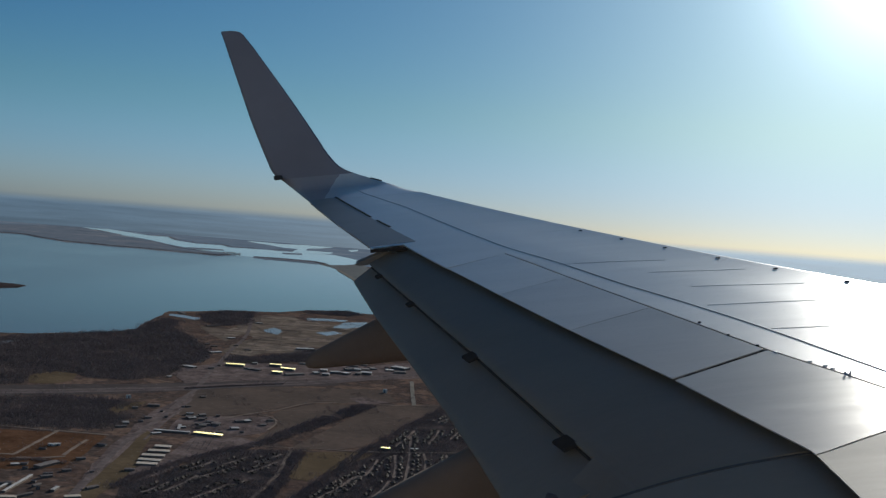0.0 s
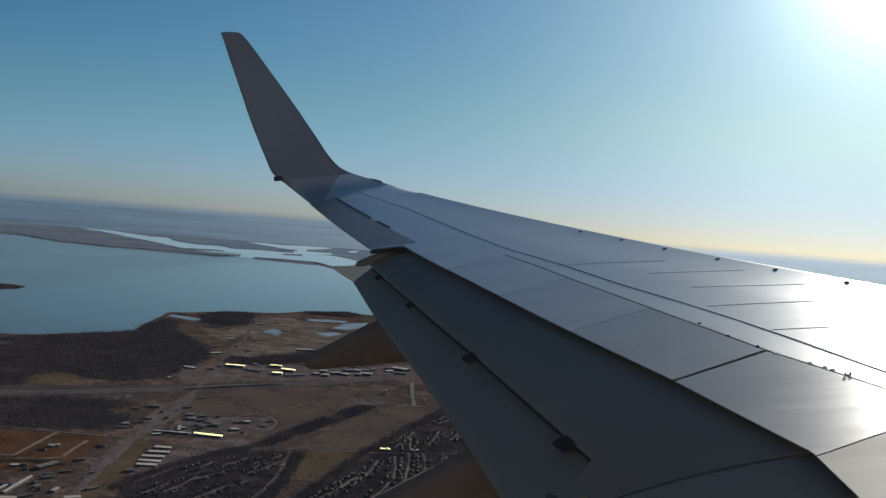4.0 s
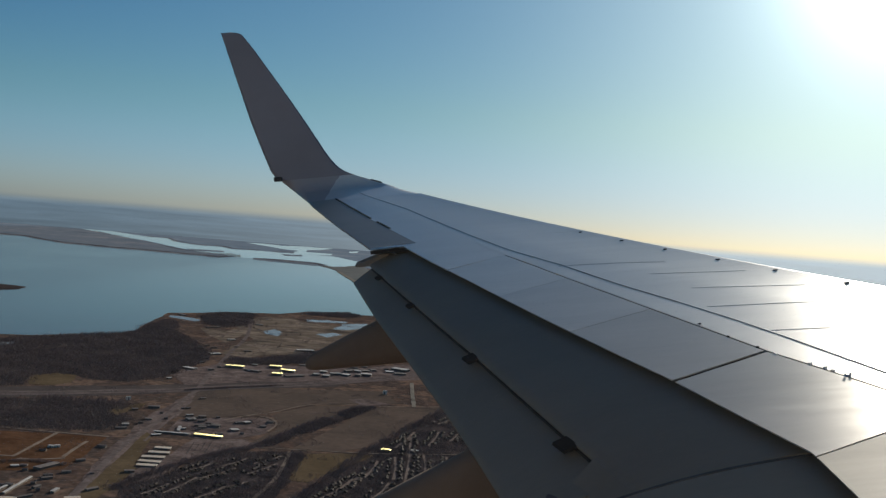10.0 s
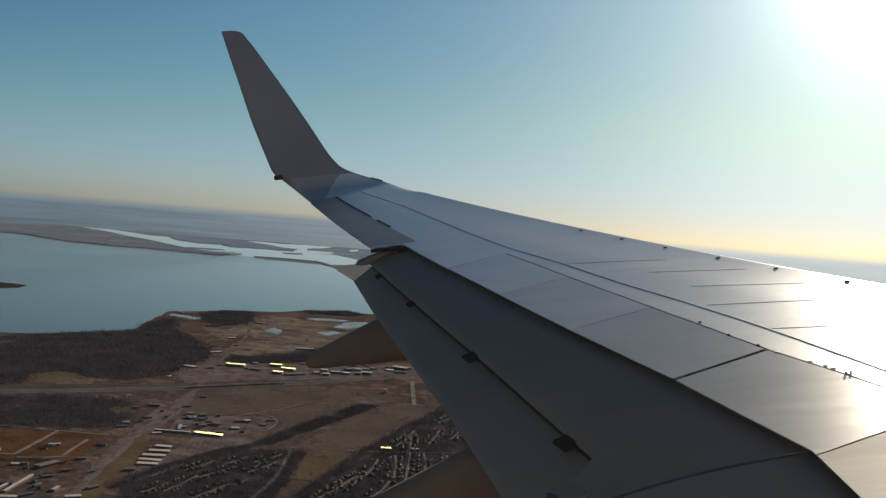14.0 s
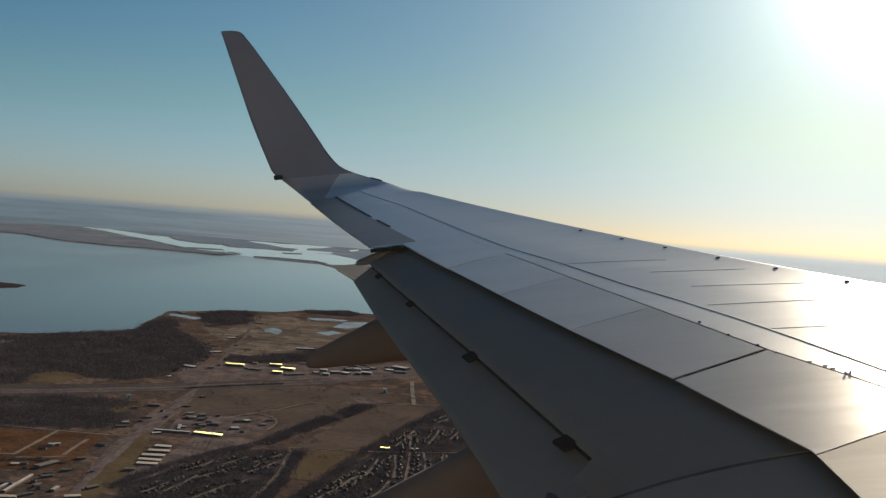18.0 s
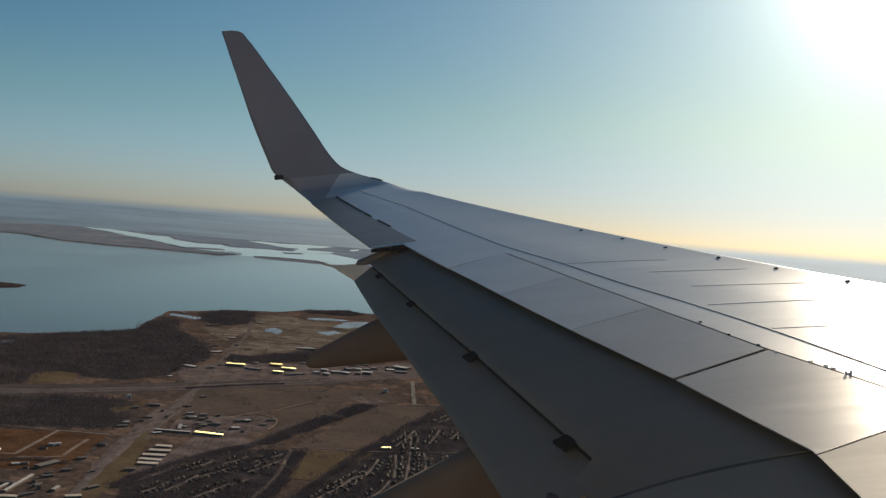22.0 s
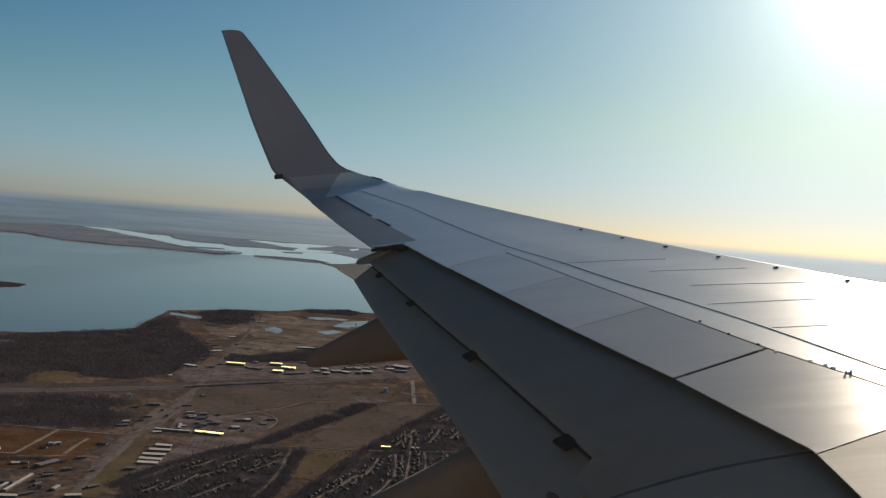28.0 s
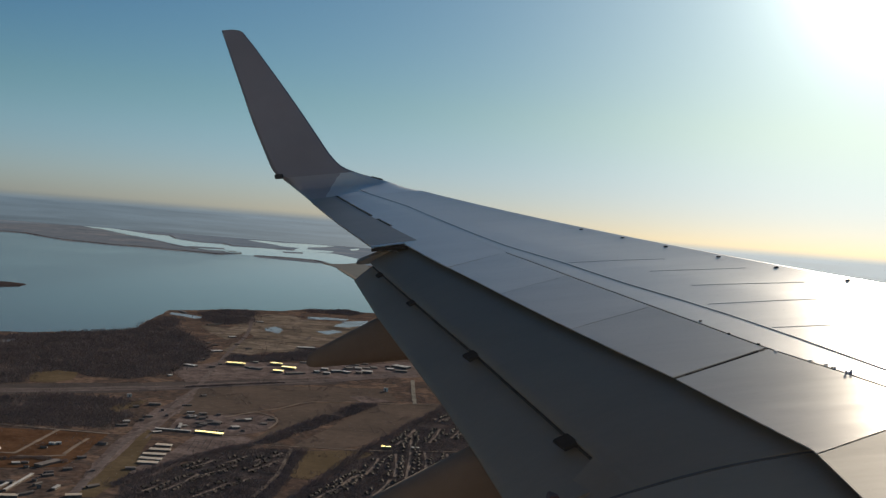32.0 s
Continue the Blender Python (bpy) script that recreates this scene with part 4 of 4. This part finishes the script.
    for k in range(max(1, int(w / 7))):
        x = -w / 2 + (k + 0.5) * w / max(1, int(w / 7))
        part("door", box_bm(bmesh.new(), x - 0.5, x + 0.5, -d / 2 - 0.03, -d / 2 + 0.05, 0, h * 0.75), ROOFS["grey"], wall)
    return ob


SHED_LABEL = {"gold": "low building with a roof painted sun-glint yellow", "cream": "low building with a cream metal roof", "white": "low building with a pale flat roof", "grey": "low building with a dull grey roof"}


def place_shed(x, y, w, d, h, turn, kind="grey", label=""):
    ob = shed(w, d, h, 0.04 if kind != "grey" else 0.3, ROOFS[kind], WALL_WHITE if label.startswith("small white") else WALL_SHED)
    ob.matrix_world = pose(x, y, 0.1, 0, 0, turn)
    return tagged(ob, label or SHED_LABEL[kind], "building", "low buildings by the highway")


place_shed(-162, 618, 9.7, 4.6, 0.7, 2, "cream", 'long storage shed with a pale cream roof')
place_shed(-161, 606, 12.4, 4.6, 0.7, 6, "cream", 'long storage shed with a pale cream roof')
place_shed(-161, 594, 13.1, 4.6, 0.7, 7, "cream", 'long storage shed with a pale cream roof')
place_shed(-160, 583, 12.8, 4.6, 0.7, 0, "cream", 'long storage shed with a pale cream roof')
place_shed(-159, 574, 11.4, 4.6, 0.7, 5, "cream", 'long storage shed with a pale cream roof')
place_shed(-168, 661, 23.5, 2.2, 0.9, -0, "white", 'long thin building with a pale roof')
place_shed(-144, 660, 19.1, 3.4, 0.9, -8, "gold", 'long building with a roof painted sun-glint yellow')
place_shed(-176, 652, 6.0, 2.5, 0.8, 37, "white")
place_shed(-167, 675, 14.3, 2, 0.8, 100, "white")
place_shed(-155, 690, 10.2, 3, 0.9, 11, "grey")
place_shed(-189, 961, 17.8, 6, 1.6, 1, "gold", 'long shop building with a roof painted sun-glint yellow')
place_shed(-153, 979, 11.5, 6, 1.6, 3, "gold", 'long shop building with a roof painted sun-glint yellow')
place_shed(-144, 935, 9.5, 5, 1.6, -2, "gold", 'shop building with a roof painted sun-glint yellow')
place_shed(-138, 960, 13.5, 5, 1.6, -9, "gold", 'shop building with a roof painted sun-glint yellow')
place_shed(-225, 932, 12.6, 6, 1.2, -22, "white")
place_shed(-225, 1037, 12.3, 6, 1.2, 41, "white")
place_shed(-169, 946, 16.8, 5, 1.2, -22, "grey")
place_shed(-128, 934, 19.5, 5, 1.2, 37, "grey")
place_shed(-143, 1115, 19.7, 7, 1.4, 20, "white", "pale hall at the marsh's edge")
place_shed(-350, 1388, 20.0, 4, 1, -53, "grey")
place_shed(-227, 869, 4.5, 3, 1, 67, "white")
place_shed(-280, 1266, 19.9, 3, 1.2, 46, "grey")
place_shed(-235, 1336, 10.4, 4, 1.2, 4, "white")
place_shed(-110, 952, 5.7, 6, 1.5, 28, "white", 'shop building with a pale flat roof')
place_shed(-105, 972, 6.6, 6, 1.5, -2, "white", 'shop building with a pale flat roof')
place_shed(-100, 948, 6.4, 6, 1.5, -2, "white", 'shop building with a pale flat roof')
place_shed(-93, 965, 9.9, 6, 1.5, 28, "white", 'shop building with a pale flat roof')
place_shed(-83, 963, 8.1, 6, 1.5, -25, "white", 'shop building with a pale flat roof')
place_shed(-83, 989, 7.2, 6, 1.5, 28, "grey", 'shop building with a pale flat roof')
place_shed(-74, 992, 6.7, 6, 1.5, -2, "white", 'shop building with a pale flat roof')
place_shed(-71, 967, 5.6, 6, 1.5, -8, "grey", 'shop building with a pale flat roof')
place_shed(-64, 974, 10.4, 8, 1.8, -0, "white", 'white-roofed commercial hall beside the highway')
place_shed(-33, 1024, 17.2, 10, 2, -27, "white", 'large white-roofed commercial hall beside the highway')
place_shed(-32, 996, 11.3, 6, 1.6, 11, "grey", 'grey-roofed commercial hall beside the highway')
place_shed(-229, 763, 3.2, 1.6, 2.4, 45, "white", 'small white cabin below the highway')
place_shed(-40, 877, 3.4, 1.6, 3, -27, "white", 'small white tower house beside the field')
place_shed(-203, 741, 8.5, 4, 1.2, 9, "grey")
place_shed(-213, 728, 4.0, 3, 1, 23, "grey")
place_shed(-224, 600, 3.5, 2.2, 1.1, -5, "white", 'small white house in the empty lots')
place_shed(-221, 602, 3.2, 2.2, 1.1, 20, "white", 'small white house in the empty lots')
place_shed(-225, 590, 4.0, 2, 0.8, -1, "grey")
place_shed(-27, 658, 6.3, 2.6, 1.0, 5, "gold", 'estate house with a roof painted sun-glint yellow')
place_shed(-8, 663, 5.2, 2.6, 1, 2, "white")
place_shed(-209, 555, 14.9, 5, 1.2, 67, "grey", 'low grey school building')
place_shed(-208, 515, 32.9, 1.5, 0.9, 89, "white", 'long low building with a pale roof edge')
place_shed(-213, 506, 11.4, 1.5, 0.9, 83, "white", 'long low building with a pale roof edge')
place_shed(-214, 513, 7.4, 2.2, 0.9, 9, "grey")
place_shed(-187, 510, 6.7, 2, 1, 87, "white")
place_shed(-203, 490, 9.1, 3.5, 1, 13, "cream")
place_shed(-174, 499, 7.7, 3.5, 1, 24, "cream", 'flat-roofed building with a pale roof')
place_shed(-195, 547, 4.7, 2.5, 0.9, 32, "grey")
place_shed(-197, 574, 5.0, 2.5, 0.9, 34, "grey")
place_shed(-197, 610, 5.7, 2.5, 0.9, -12, "grey")
place_shed(-198, 514, 5.2, 2, 0.9, 73, "grey")
place_shed(-200, 532, 5.9, 2.5, 0.9, 40, "grey")
place_shed(-164, 558, 5.4, 3, 1, 18, "grey")
place_shed(-203, 664, 7.5, 3, 0.9, 35, "grey")
place_shed(-197, 496, 9.3, 2, 0.9, 56, "grey")
place_shed(-171, 518, 6.9, 2.5, 0.9, 55, "grey")
TOWER = (-232, 537)
INTAKE = (-83, 1928)
YARD_ROWS = [(-148, 638), (-121, 647), (-145, 607)]
rng = random.Random(5)


def cluster(count, x0, x1, y0, y1, small, big, pale, lean=40):
    """Loose outbuildings spread over a stretch of land."""
    for k in range(count):
        w = rng.uniform(small, big)
        place_shed(rng.uniform(x0, x1), rng.uniform(y0, y1), w, w * rng.uniform(0.45, 0.9), rng.uniform(0.7, 1.3), rng.uniform(0, lean), "white" if rng.random() < pale else "grey")


cluster(26, -175, -112, 668, 722, 2.0, 6.5, 0.12)
cluster(16, -130, -24, 990, 1030, 3.0, 8.0, 0.3)
cluster(9, -205, -178, 640, 790, 2.0, 5.0, 0.1)
cluster(10, -235, -180, 505, 570, 2.0, 5.0, 0.2)
cluster(8, -250, -120, 1060, 1210, 4.0, 9.0, 0.25)
cluster(7, -230, -170, 930, 1010, 3.0, 6.0, 0.15)


def water_tower(x, y):
    ob = new("water_tower")
    prof = [(0.01, 9.7), (1.2, 9.8), (2.8, 10.2), (3.7, 10.7), (3.95, 11.2), (3.75, 11.7), (2.8, 12.1), (1.4, 12.3), (0.01, 12.35)]
    rows = [[(r * math.cos(k * math.tau / 20), r * math.sin(k * math.tau / 20), z) for k in range(20)] for r, z in prof]
    part("tank", grid_bm(rows, True), WALL_WHITE, ob, "white rounded tank", True)
    rows = [[(r * math.cos(k * math.tau / 12), r * math.sin(k * math.tau / 12), z) for k in range(12)] for r, z in ((1.3, 0), (0.6, 1.2), (0.5, 8.4), (1.1, 9.9))]
    part("stem", grid_bm(rows, True), WALL_SHED, ob, "pale flared stem", True)
    ob.location = (x, y, 0)
    return tagged(ob, "white water tower on a single stem", "water tower")


water_tower(*TOWER)


def intake_tower(x, y):
    """A small concrete tower in the water, with a footbridge to the dam."""
    ob = new("intake_tower")
    part("shaft", box_bm(bmesh.new(), -1.1, 1.1, -1.1, 1.1, -0.3, 4.2), WALL_SHED, ob)
    part("cabin", box_bm(bmesh.new(), -1.5, 1.5, -1.5, 1.5, 4.2, 6.0), ROOFS["grey"], ob)
    bridge = part("footbridge", box_bm(bmesh.new(), 1.1, 26, -0.4, 0.4, 3.6, 3.9), WALL_SHED, ob)
    for k in range(3):
        part("pier", box_bm(bmesh.new(), 7 + 7 * k, 7.6 + 7 * k, -0.3, 0.3, -0.3, 3.6), WALL_SHED, bridge)
    ob.matrix_world = pose(x, y, 0.1, 0, 0, -20)
    return tagged(ob, "small grey intake tower standing in the lake by the dam", "tower")


intake_tower(*INTAKE)


# ---- the housing estates ----
SHORE_LINE = [(-1678, 3546), (-1573, 3579), (-1483, 3581), (-1376, 3441), (-1226, 3274), (-1137, 3255), (-1056, 3206), (-961, 3219), (-859, 3177), (-749, 3166), (-696, 3128), (-665, 3331)]
SHORE_BACK = [(-685, 3409), (-755, 3347), (-861, 3393), (-969, 3581), (-1201, 4014), (-1446, 4415), (-1618, 4697)]
BAR_LINE = [(-594, 3213), (-506, 3204), (-394, 3173), (-360, 3127)]
FAR_LINE = [(-1333, 4555), (-1236, 4553), (-1118, 4226), (-980, 4034), (-885, 4067), (-815, 3900), (-715, 3953)]
WOOD_A = [(-468, 1004), (-349, 1169), (-354, 1238), (-356, 1312), (-334, 1307), (-312, 1209), (-280, 1146), (-259, 1105), (-236, 1059), (-224, 994), (-229, 935), (-231, 882), (-253, 841), (-290, 841), (-300, 851), (-321, 857), (-332, 835), (-322, 792), (-351, 758)]
WOOD_B = [(-332, 719), (-280, 753), (-243, 755), (-221, 746), (-224, 710), (-206, 697), (-213, 657), (-236, 648), (-296, 643)]
WOOD_C = [(-328, 1395), (-307, 1459), (-267, 1476), (-244, 1333), (-267, 1278), (-297, 1298)]
WOOD_D = [(-201, 1561), (-173, 1581), (-144, 1607), (-114, 1573), (-132, 1528), (-166, 1527), (-196, 1521)]
WOOD_E = [(-210, 1029), (-189, 1024), (-150, 1074), (-132, 1125), (-120, 1029), (-181, 982), (-200, 983)]
CREEK = [(-115, 633), (-101, 648), (-79, 709), (-58, 762), (-43, 811), (-56, 811), (-83, 738), (-100, 684)]
BELT_LINE = [(-68, 519), (-59, 561), (-42, 641), (-18, 725), (14, 831)]
BELT_YARD = [(-162, 523), (-155, 549), (-143, 584), (-124, 622), (-113, 634)]
BELT_ROAD = [(-82, 521), (-79, 560), (-79, 605), (-79, 633)]
BELT_HIGHWAY = [(-200, 820), (-173, 844), (-130, 878)]
BELT_LOTS = [(-245, 554), (-221, 566), (-200, 562)]
ESTATE_A = [(-158, 524), (-144, 565), (-124, 622), (-84, 637), (-77, 630), (-77, 565), (-78, 517), (-153, 495)]
ESTATE_B = [(-67, 520), (-60, 558), (-41, 636), (-16, 723), (15, 826), (34, 747), (38, 626), (16, 543)]
STREETS_A = [((-145, 517), (-137, 541)), ((-135, 522), (-126, 558)), ((-126, 553), (-110, 584)), ((-118, 514), (-107, 544)), ((-108, 539), (-98, 557)), ((-118, 587), (-108, 610)), ((-101, 573), (-89, 602)), ((-135, 568), (-125, 593)), ((-102, 598), (-89, 623))]
STREETS_B = [((-35, 586), (-30, 628)), ((-18, 586), (-20, 643)), ((-11, 583), (-12, 705)), ((0, 605), (-2, 656)), ((1, 684), (8, 732)), ((16, 704), (25, 749)), ((7, 761), (19, 791)), ((-56, 529), (-41, 580)), ((-46, 550), (-38, 594)), ((-21, 669), (-10, 724)), ((16, 592), (13, 655)), ((-27, 542), (-20, 578)), ((-3, 549), (-1, 589))]


def house(w, d, h, pitch, wing):
    ob = new("house")
    bm = box_bm(bmesh.new(), -w / 2, w / 2, -d / 2, d / 2, -0.1, h)
    if wing:
        box_bm(bm, w * 0.1, w / 2 + 0.02, -d / 2 - 1.0, -d / 2 + 0.3, -0.1, h * 0.95)
    part("wall", bm, WALL_HOUSE, ob)
    e = 0.2
    rows = [[(x, -d / 2 - e, h - 0.1), (x, 0, h + pitch), (x, d / 2 + e, h - 0.1), (x, d / 2 + e, h - 0.2), (x, -d / 2 - e, h - 0.2)] for x in (-w / 2 - e, w / 2 + e)]
    roof = part("roof", grid_bm(rows, True, True), ROOF_HOUSE, ob)
    if wing:
        rows = [[(w * 0.1 - e + (w * 0.4 + 2 * e) * s, y, h - 0.12 + (pitch * 0.7 if s == 0.5 else 0)) for s in (0, 0.5, 1)] + [(w * 0.3, y, h - 0.22)] for y in (-d / 2 - 1.1, 0)]
        part("gable_roof", grid_bm(rows, True, True), ROOF_HOUSE, ob)
    part("chimney", box_bm(bmesh.new(), -w * 0.3, -w * 0.3 + 0.3, 0.2, 0.5, h, h + pitch + 0.3), WALL_HOUSE, roof)
    return tagged(ob, "small suburban house with a dark shingle roof", "house", "suburban houses")


HOUSES = [house(2.4, 1.8, 0.7, 0.6, True), house(2.8, 1.7, 0.7, 0.5, False), house(2.1, 2.0, 0.8, 0.65, True)]
spots = []
streets = STREETS_A + STREETS_B
for (x0, y0), (x1, y1) in streets:
    strip("street", [(x0, y0), ((x0 + x1) / 2 + 1.2, (y0 + y1) / 2), (x1, y1)], 1.9, 0.3, STREET, "pale concrete estate street", 6)
    ln = math.hypot(x1 - x0, y1 - y0)
    ux, uy = (x1 - x0) / ln, (y1 - y0) / ln
    for s in (-1, 1):
        for k in range(int(ln / 4.4)):
            t = 1.5 + 4.4 * k + rng.uniform(-1, 1)
            if rng.random() < 0.2:
                continue
            w = 3.0 + rng.uniform(-0.2, 1.6)
            spots.append((x0 + ux * t - s * uy * w, y0 + uy * t + s * ux * w, math.degrees(math.atan2(uy, ux)) + (180 if s < 0 else 0) + rng.uniform(-15, 15)))
rng.shuffle(spots)
spots = spots[:300]
for i, (x, y, turn) in enumerate(spots):
    m = pose(x, y, 0.1, 0, 0, turn)
    if i < 3:
        HOUSES[i].matrix_basis = m
    else:
        copy_thing(HOUSES[rng.randrange(3)], m)


# ---- trees: bare winter woods, too many to count ----
def bare_tree(r, seed):
    """Points and faces of one small bare tree: trunk, limbs and a crown of twig clumps."""
    g = random.Random(seed)
    v, f = [], []
    for k in range(3):
        t = k * math.tau / 3
        v.append((0.16 * math.cos(t), 0.16 * math.sin(t), -0.1))
    v.append((0, 0, 2.2))
    f += [(0, 1, 3), (1, 2, 3), (2, 0, 3)]
    for k in range(r):
        a, q, h = g.uniform(0, math.tau), math.sqrt(g.random()), g.random()
        w = 1.5 * math.sin(math.pi * (0.12 + 0.82 * h)) ** 0.7
        c = Vector((math.cos(a) * q * w, math.sin(a) * q * w, 0.7 + 2.9 * h))
        i = len(v)
        for j in range(3):
            v.append(tuple(c + Vector((g.gauss(0, 1), g.gauss(0, 1), g.gauss(0, 0.8))) * 0.34))
        f.append((i, i + 1, i + 2))
    return np.array(v), np.array(f)


TREES = [bare_tree(34, s) for s in range(8)]


def inside(x, y, poly):
    ok = False
    for (x0, y0), (x1, y1) in zip(poly, poly[1:] + poly[:1]):
        if (y0 > y) != (y1 > y) and x < (x1 - x0) * (y - y0) / (y1 - y0) + x0:
            ok = not ok
    return ok


def woods(name, places, label, size=1.0, z=0.0, seed=1):
    """One joined mesh of all the trees of a wood."""
    g = random.Random(seed)
    vs, fs, n = [], [], 0
    for x, y in places:
        v, f = TREES[g.randrange(8)]
        a, s = g.uniform(0, math.tau), size * g.uniform(0.5, 1.45)
        c, q = math.cos(a) * s, math.sin(a) * s
        vs.append(np.stack([v[:, 0] * c - v[:, 1] * q + x, v[:, 0] * q + v[:, 1] * c + y, v[:, 2] * s * g.uniform(0.8, 1.2) + z], 1))
        fs.append(f + n)
        n += len(v)
    me = bpy.data.meshes.new(name)
    me.from_pydata(np.concatenate(vs).tolist(), [], np.concatenate(fs).tolist())
    me.materials.append(BRANCH)
    return tagged(new(name, me), label, "trees", kind="stuff")


def scatter(poly, count, seed, dense=0.0, loose=0.0):
    g = random.Random(seed)
    xs, ys = [p[0] for p in poly], [p[1] for p in poly]
    out, tries = [], 0
    while len(out) < count and tries < count * 12:
        tries += 1
        x, y = g.uniform(min(xs), max(xs)), g.uniform(min(ys), max(ys))
        if inside(x, y, poly) and noise.noise((x / 28, y / 28, seed)) > dense:
            out.append((x + g.gauss(0, loose), y + g.gauss(0, loose)))
    return out


sheet("wood_floor", WOOD_A, 0.06, WOODFLOOR, "dark leaf litter under bare woods", "wood floor", 20, 6, 40)
sheet("wood_floor", WOOD_B, 0.06, WOODFLOOR, "dark leaf litter under bare woods", "wood floor", 12, 5, 41)
sheet("wood_floor", WOOD_C, 0.09, WOODFLOOR, "dark leaf litter under bare woods", "wood floor", 20, 6, 42)
sheet("wood_floor", WOOD_D, 0.17, WOODFLOOR, "dark brush on the lake shore", "wood floor", 14, 4, 43)
sheet("wood_floor", WOOD_E, 0.10, WOODFLOOR, "dark brush behind the shops", "wood floor", 14, 4, 44)
sheet("wood_floor", CREEK, 0.13, WOODFLOOR, "dark brush along the creek", "wood floor", 10, 3, 45)
woods("woodland", scatter(WOOD_A, 20000, 1, -0.35, 5), "dark bare winter woodland by the lake", 0.46)
woods("woodland", scatter(WOOD_B, 6000, 2, -0.15, 6), "dark bare thicket below the highway", 0.4)
woods("woodland", scatter(WOOD_C, 2600, 3, -0.2, 6), "dark bare trees on the lake point", 0.55)
woods("woodland", scatter(WOOD_D, 1500, 13, -0.4, 4), "dark bare trees along the shore", 0.5)
woods("woodland", scatter(WOOD_E, 2600, 14, -0.2, 4), "dark bare trees behind the shops", 0.45)
woods("creek_trees", scatter(CREEK, 3000, 4, -0.4, 2.0), "bare trees along the creek", 0.34)


def hedge(pts, count, wide, size, label, seed):
    """A row of small bare trees along plan points."""
    g = random.Random(seed)
    out = []
    for (x0, y0), (x1, y1) in zip(pts[:-1], pts[1:]):
        for k in range(count // (len(pts) - 1)):
            t = g.random()
            out.append((x0 + (x1 - x0) * t + g.gauss(0, wide), y0 + (y1 - y0) * t + g.gauss(0, wide)))
    return woods("hedgerow", out, label, size, 0, seed)


hedge(SHORE_LINE, 2400, 5, 0.75, "thin dark tree line on the far shore", 51)
hedge(SHORE_BACK, 900, 5, 0.7, "thin dark tree line on the inlet's shore", 52)
hedge(BAR_LINE, 700, 5, 0.75, "thin dark tree line on the bar", 53)
hedge(FAR_LINE, 700, 5, 0.7, "thin dark tree line beyond the inlet", 54)
hedge(BELT_HIGHWAY, 900, 0.9, 0.3, "dark bare hedgerow along the highway", 41)
hedge(BELT_YARD, 2200, 2.4, 0.3, "dark tree belt between yard and estate", 42)
hedge(BELT_LINE, 2600, 2.2, 0.32, "dark tree belt beside the grass field", 43)
hedge(BELT_ROAD, 1300, 2.0, 0.34, "dark tree row along an estate road", 44)
hedge(BELT_LOTS, 500, 1.6, 0.26, "low brush beside the vacant lots", 45)
woods("island_trees", scatter([(-803, 1540), (-747, 1600), (-706, 1612), (-700, 1560), (-772, 1490)], 420, 5, -1), "bare trees on the island", 0.5, 0.5)
yard = []
for x, y, turn in spots:
    for k in range(14):
        yard.append((x + rng.gauss(0, 5), y + rng.gauss(0, 5)))
yard += scatter(ESTATE_A, 5000, 21, -0.25) + scatter(ESTATE_B, 6000, 22, -0.25)


def off_street(p):
    for (x0, y0), (x1, y1) in streets:
        q, e = Vector((p[0] - x0, p[1] - y0)), Vector((x1 - x0, y1 - y0))
        t = min(max(q.dot(e) / e.length_squared, 0), 1)
        if (q - e * t).length < 1.2:
            return False
    return True


woods("yard_trees", [p for p in yard if off_street(p) and all(abs(p[0] - s[0]) + abs(p[1] - s[1]) > 1.4 for s in spots)], "bare trees among the houses", 0.27)
BARE = [(-195, 480), (-145, 480), (-150, 640), (-190, 800), (-215, 800)]
scrub = scatter([(-330, 480), (40, 560), (60, 900), (-20, 1000), (-330, 760)], 4200, 8, 0.15)
woods("scrub", [p for p in scrub if not inside(p[0], p[1], BARE)], "scattered scrub and hedgerow trees", 0.26)
woods("marsh_scrub", scatter([(-329, 1265), (-305, 1380), (-194, 1475), (-106, 1419), (-83, 1145), (-146, 1049), (-197, 1037), (-233, 1091), (-284, 1149)], 2200, 9, 0.12, 6), "scattered scrub in the marsh", 0.36)


def car():
    ob = new("car")
    part("body", box_bm(bmesh.new(), -0.55, 0.55, -0.24, 0.24, 0.08, 0.3), CAR, ob)
    rows = [[(x0, y, 0.3) for y in (-0.2, 0.2)] + [(x1, y, 0.45) for y in (0.18, -0.18)] for x0, x1 in ((-0.32, -0.2), (0.3, 0.16))]
    part("cabin", grid_bm(rows, True, True), ROOFS["grey"], ob)
    return tagged(ob, "parked car in a storage yard", "car", "parked cars")


first = car()
corner, east, south = [Vector(p) for p in YARD_ROWS]
lot = [corner + (east - corner) * (i / 8) + (south - corner) * (j / 7) for j in range(8) for i in range(8) if rng.random() < 0.55]
for i, p in enumerate(lot):
    m = pose(p.x, p.y, 0.14, 0, 0, 75 + rng.uniform(-4, 4))
    if i == 0:
        first.matrix_basis = m
    else:
        copy_thing(first, m)
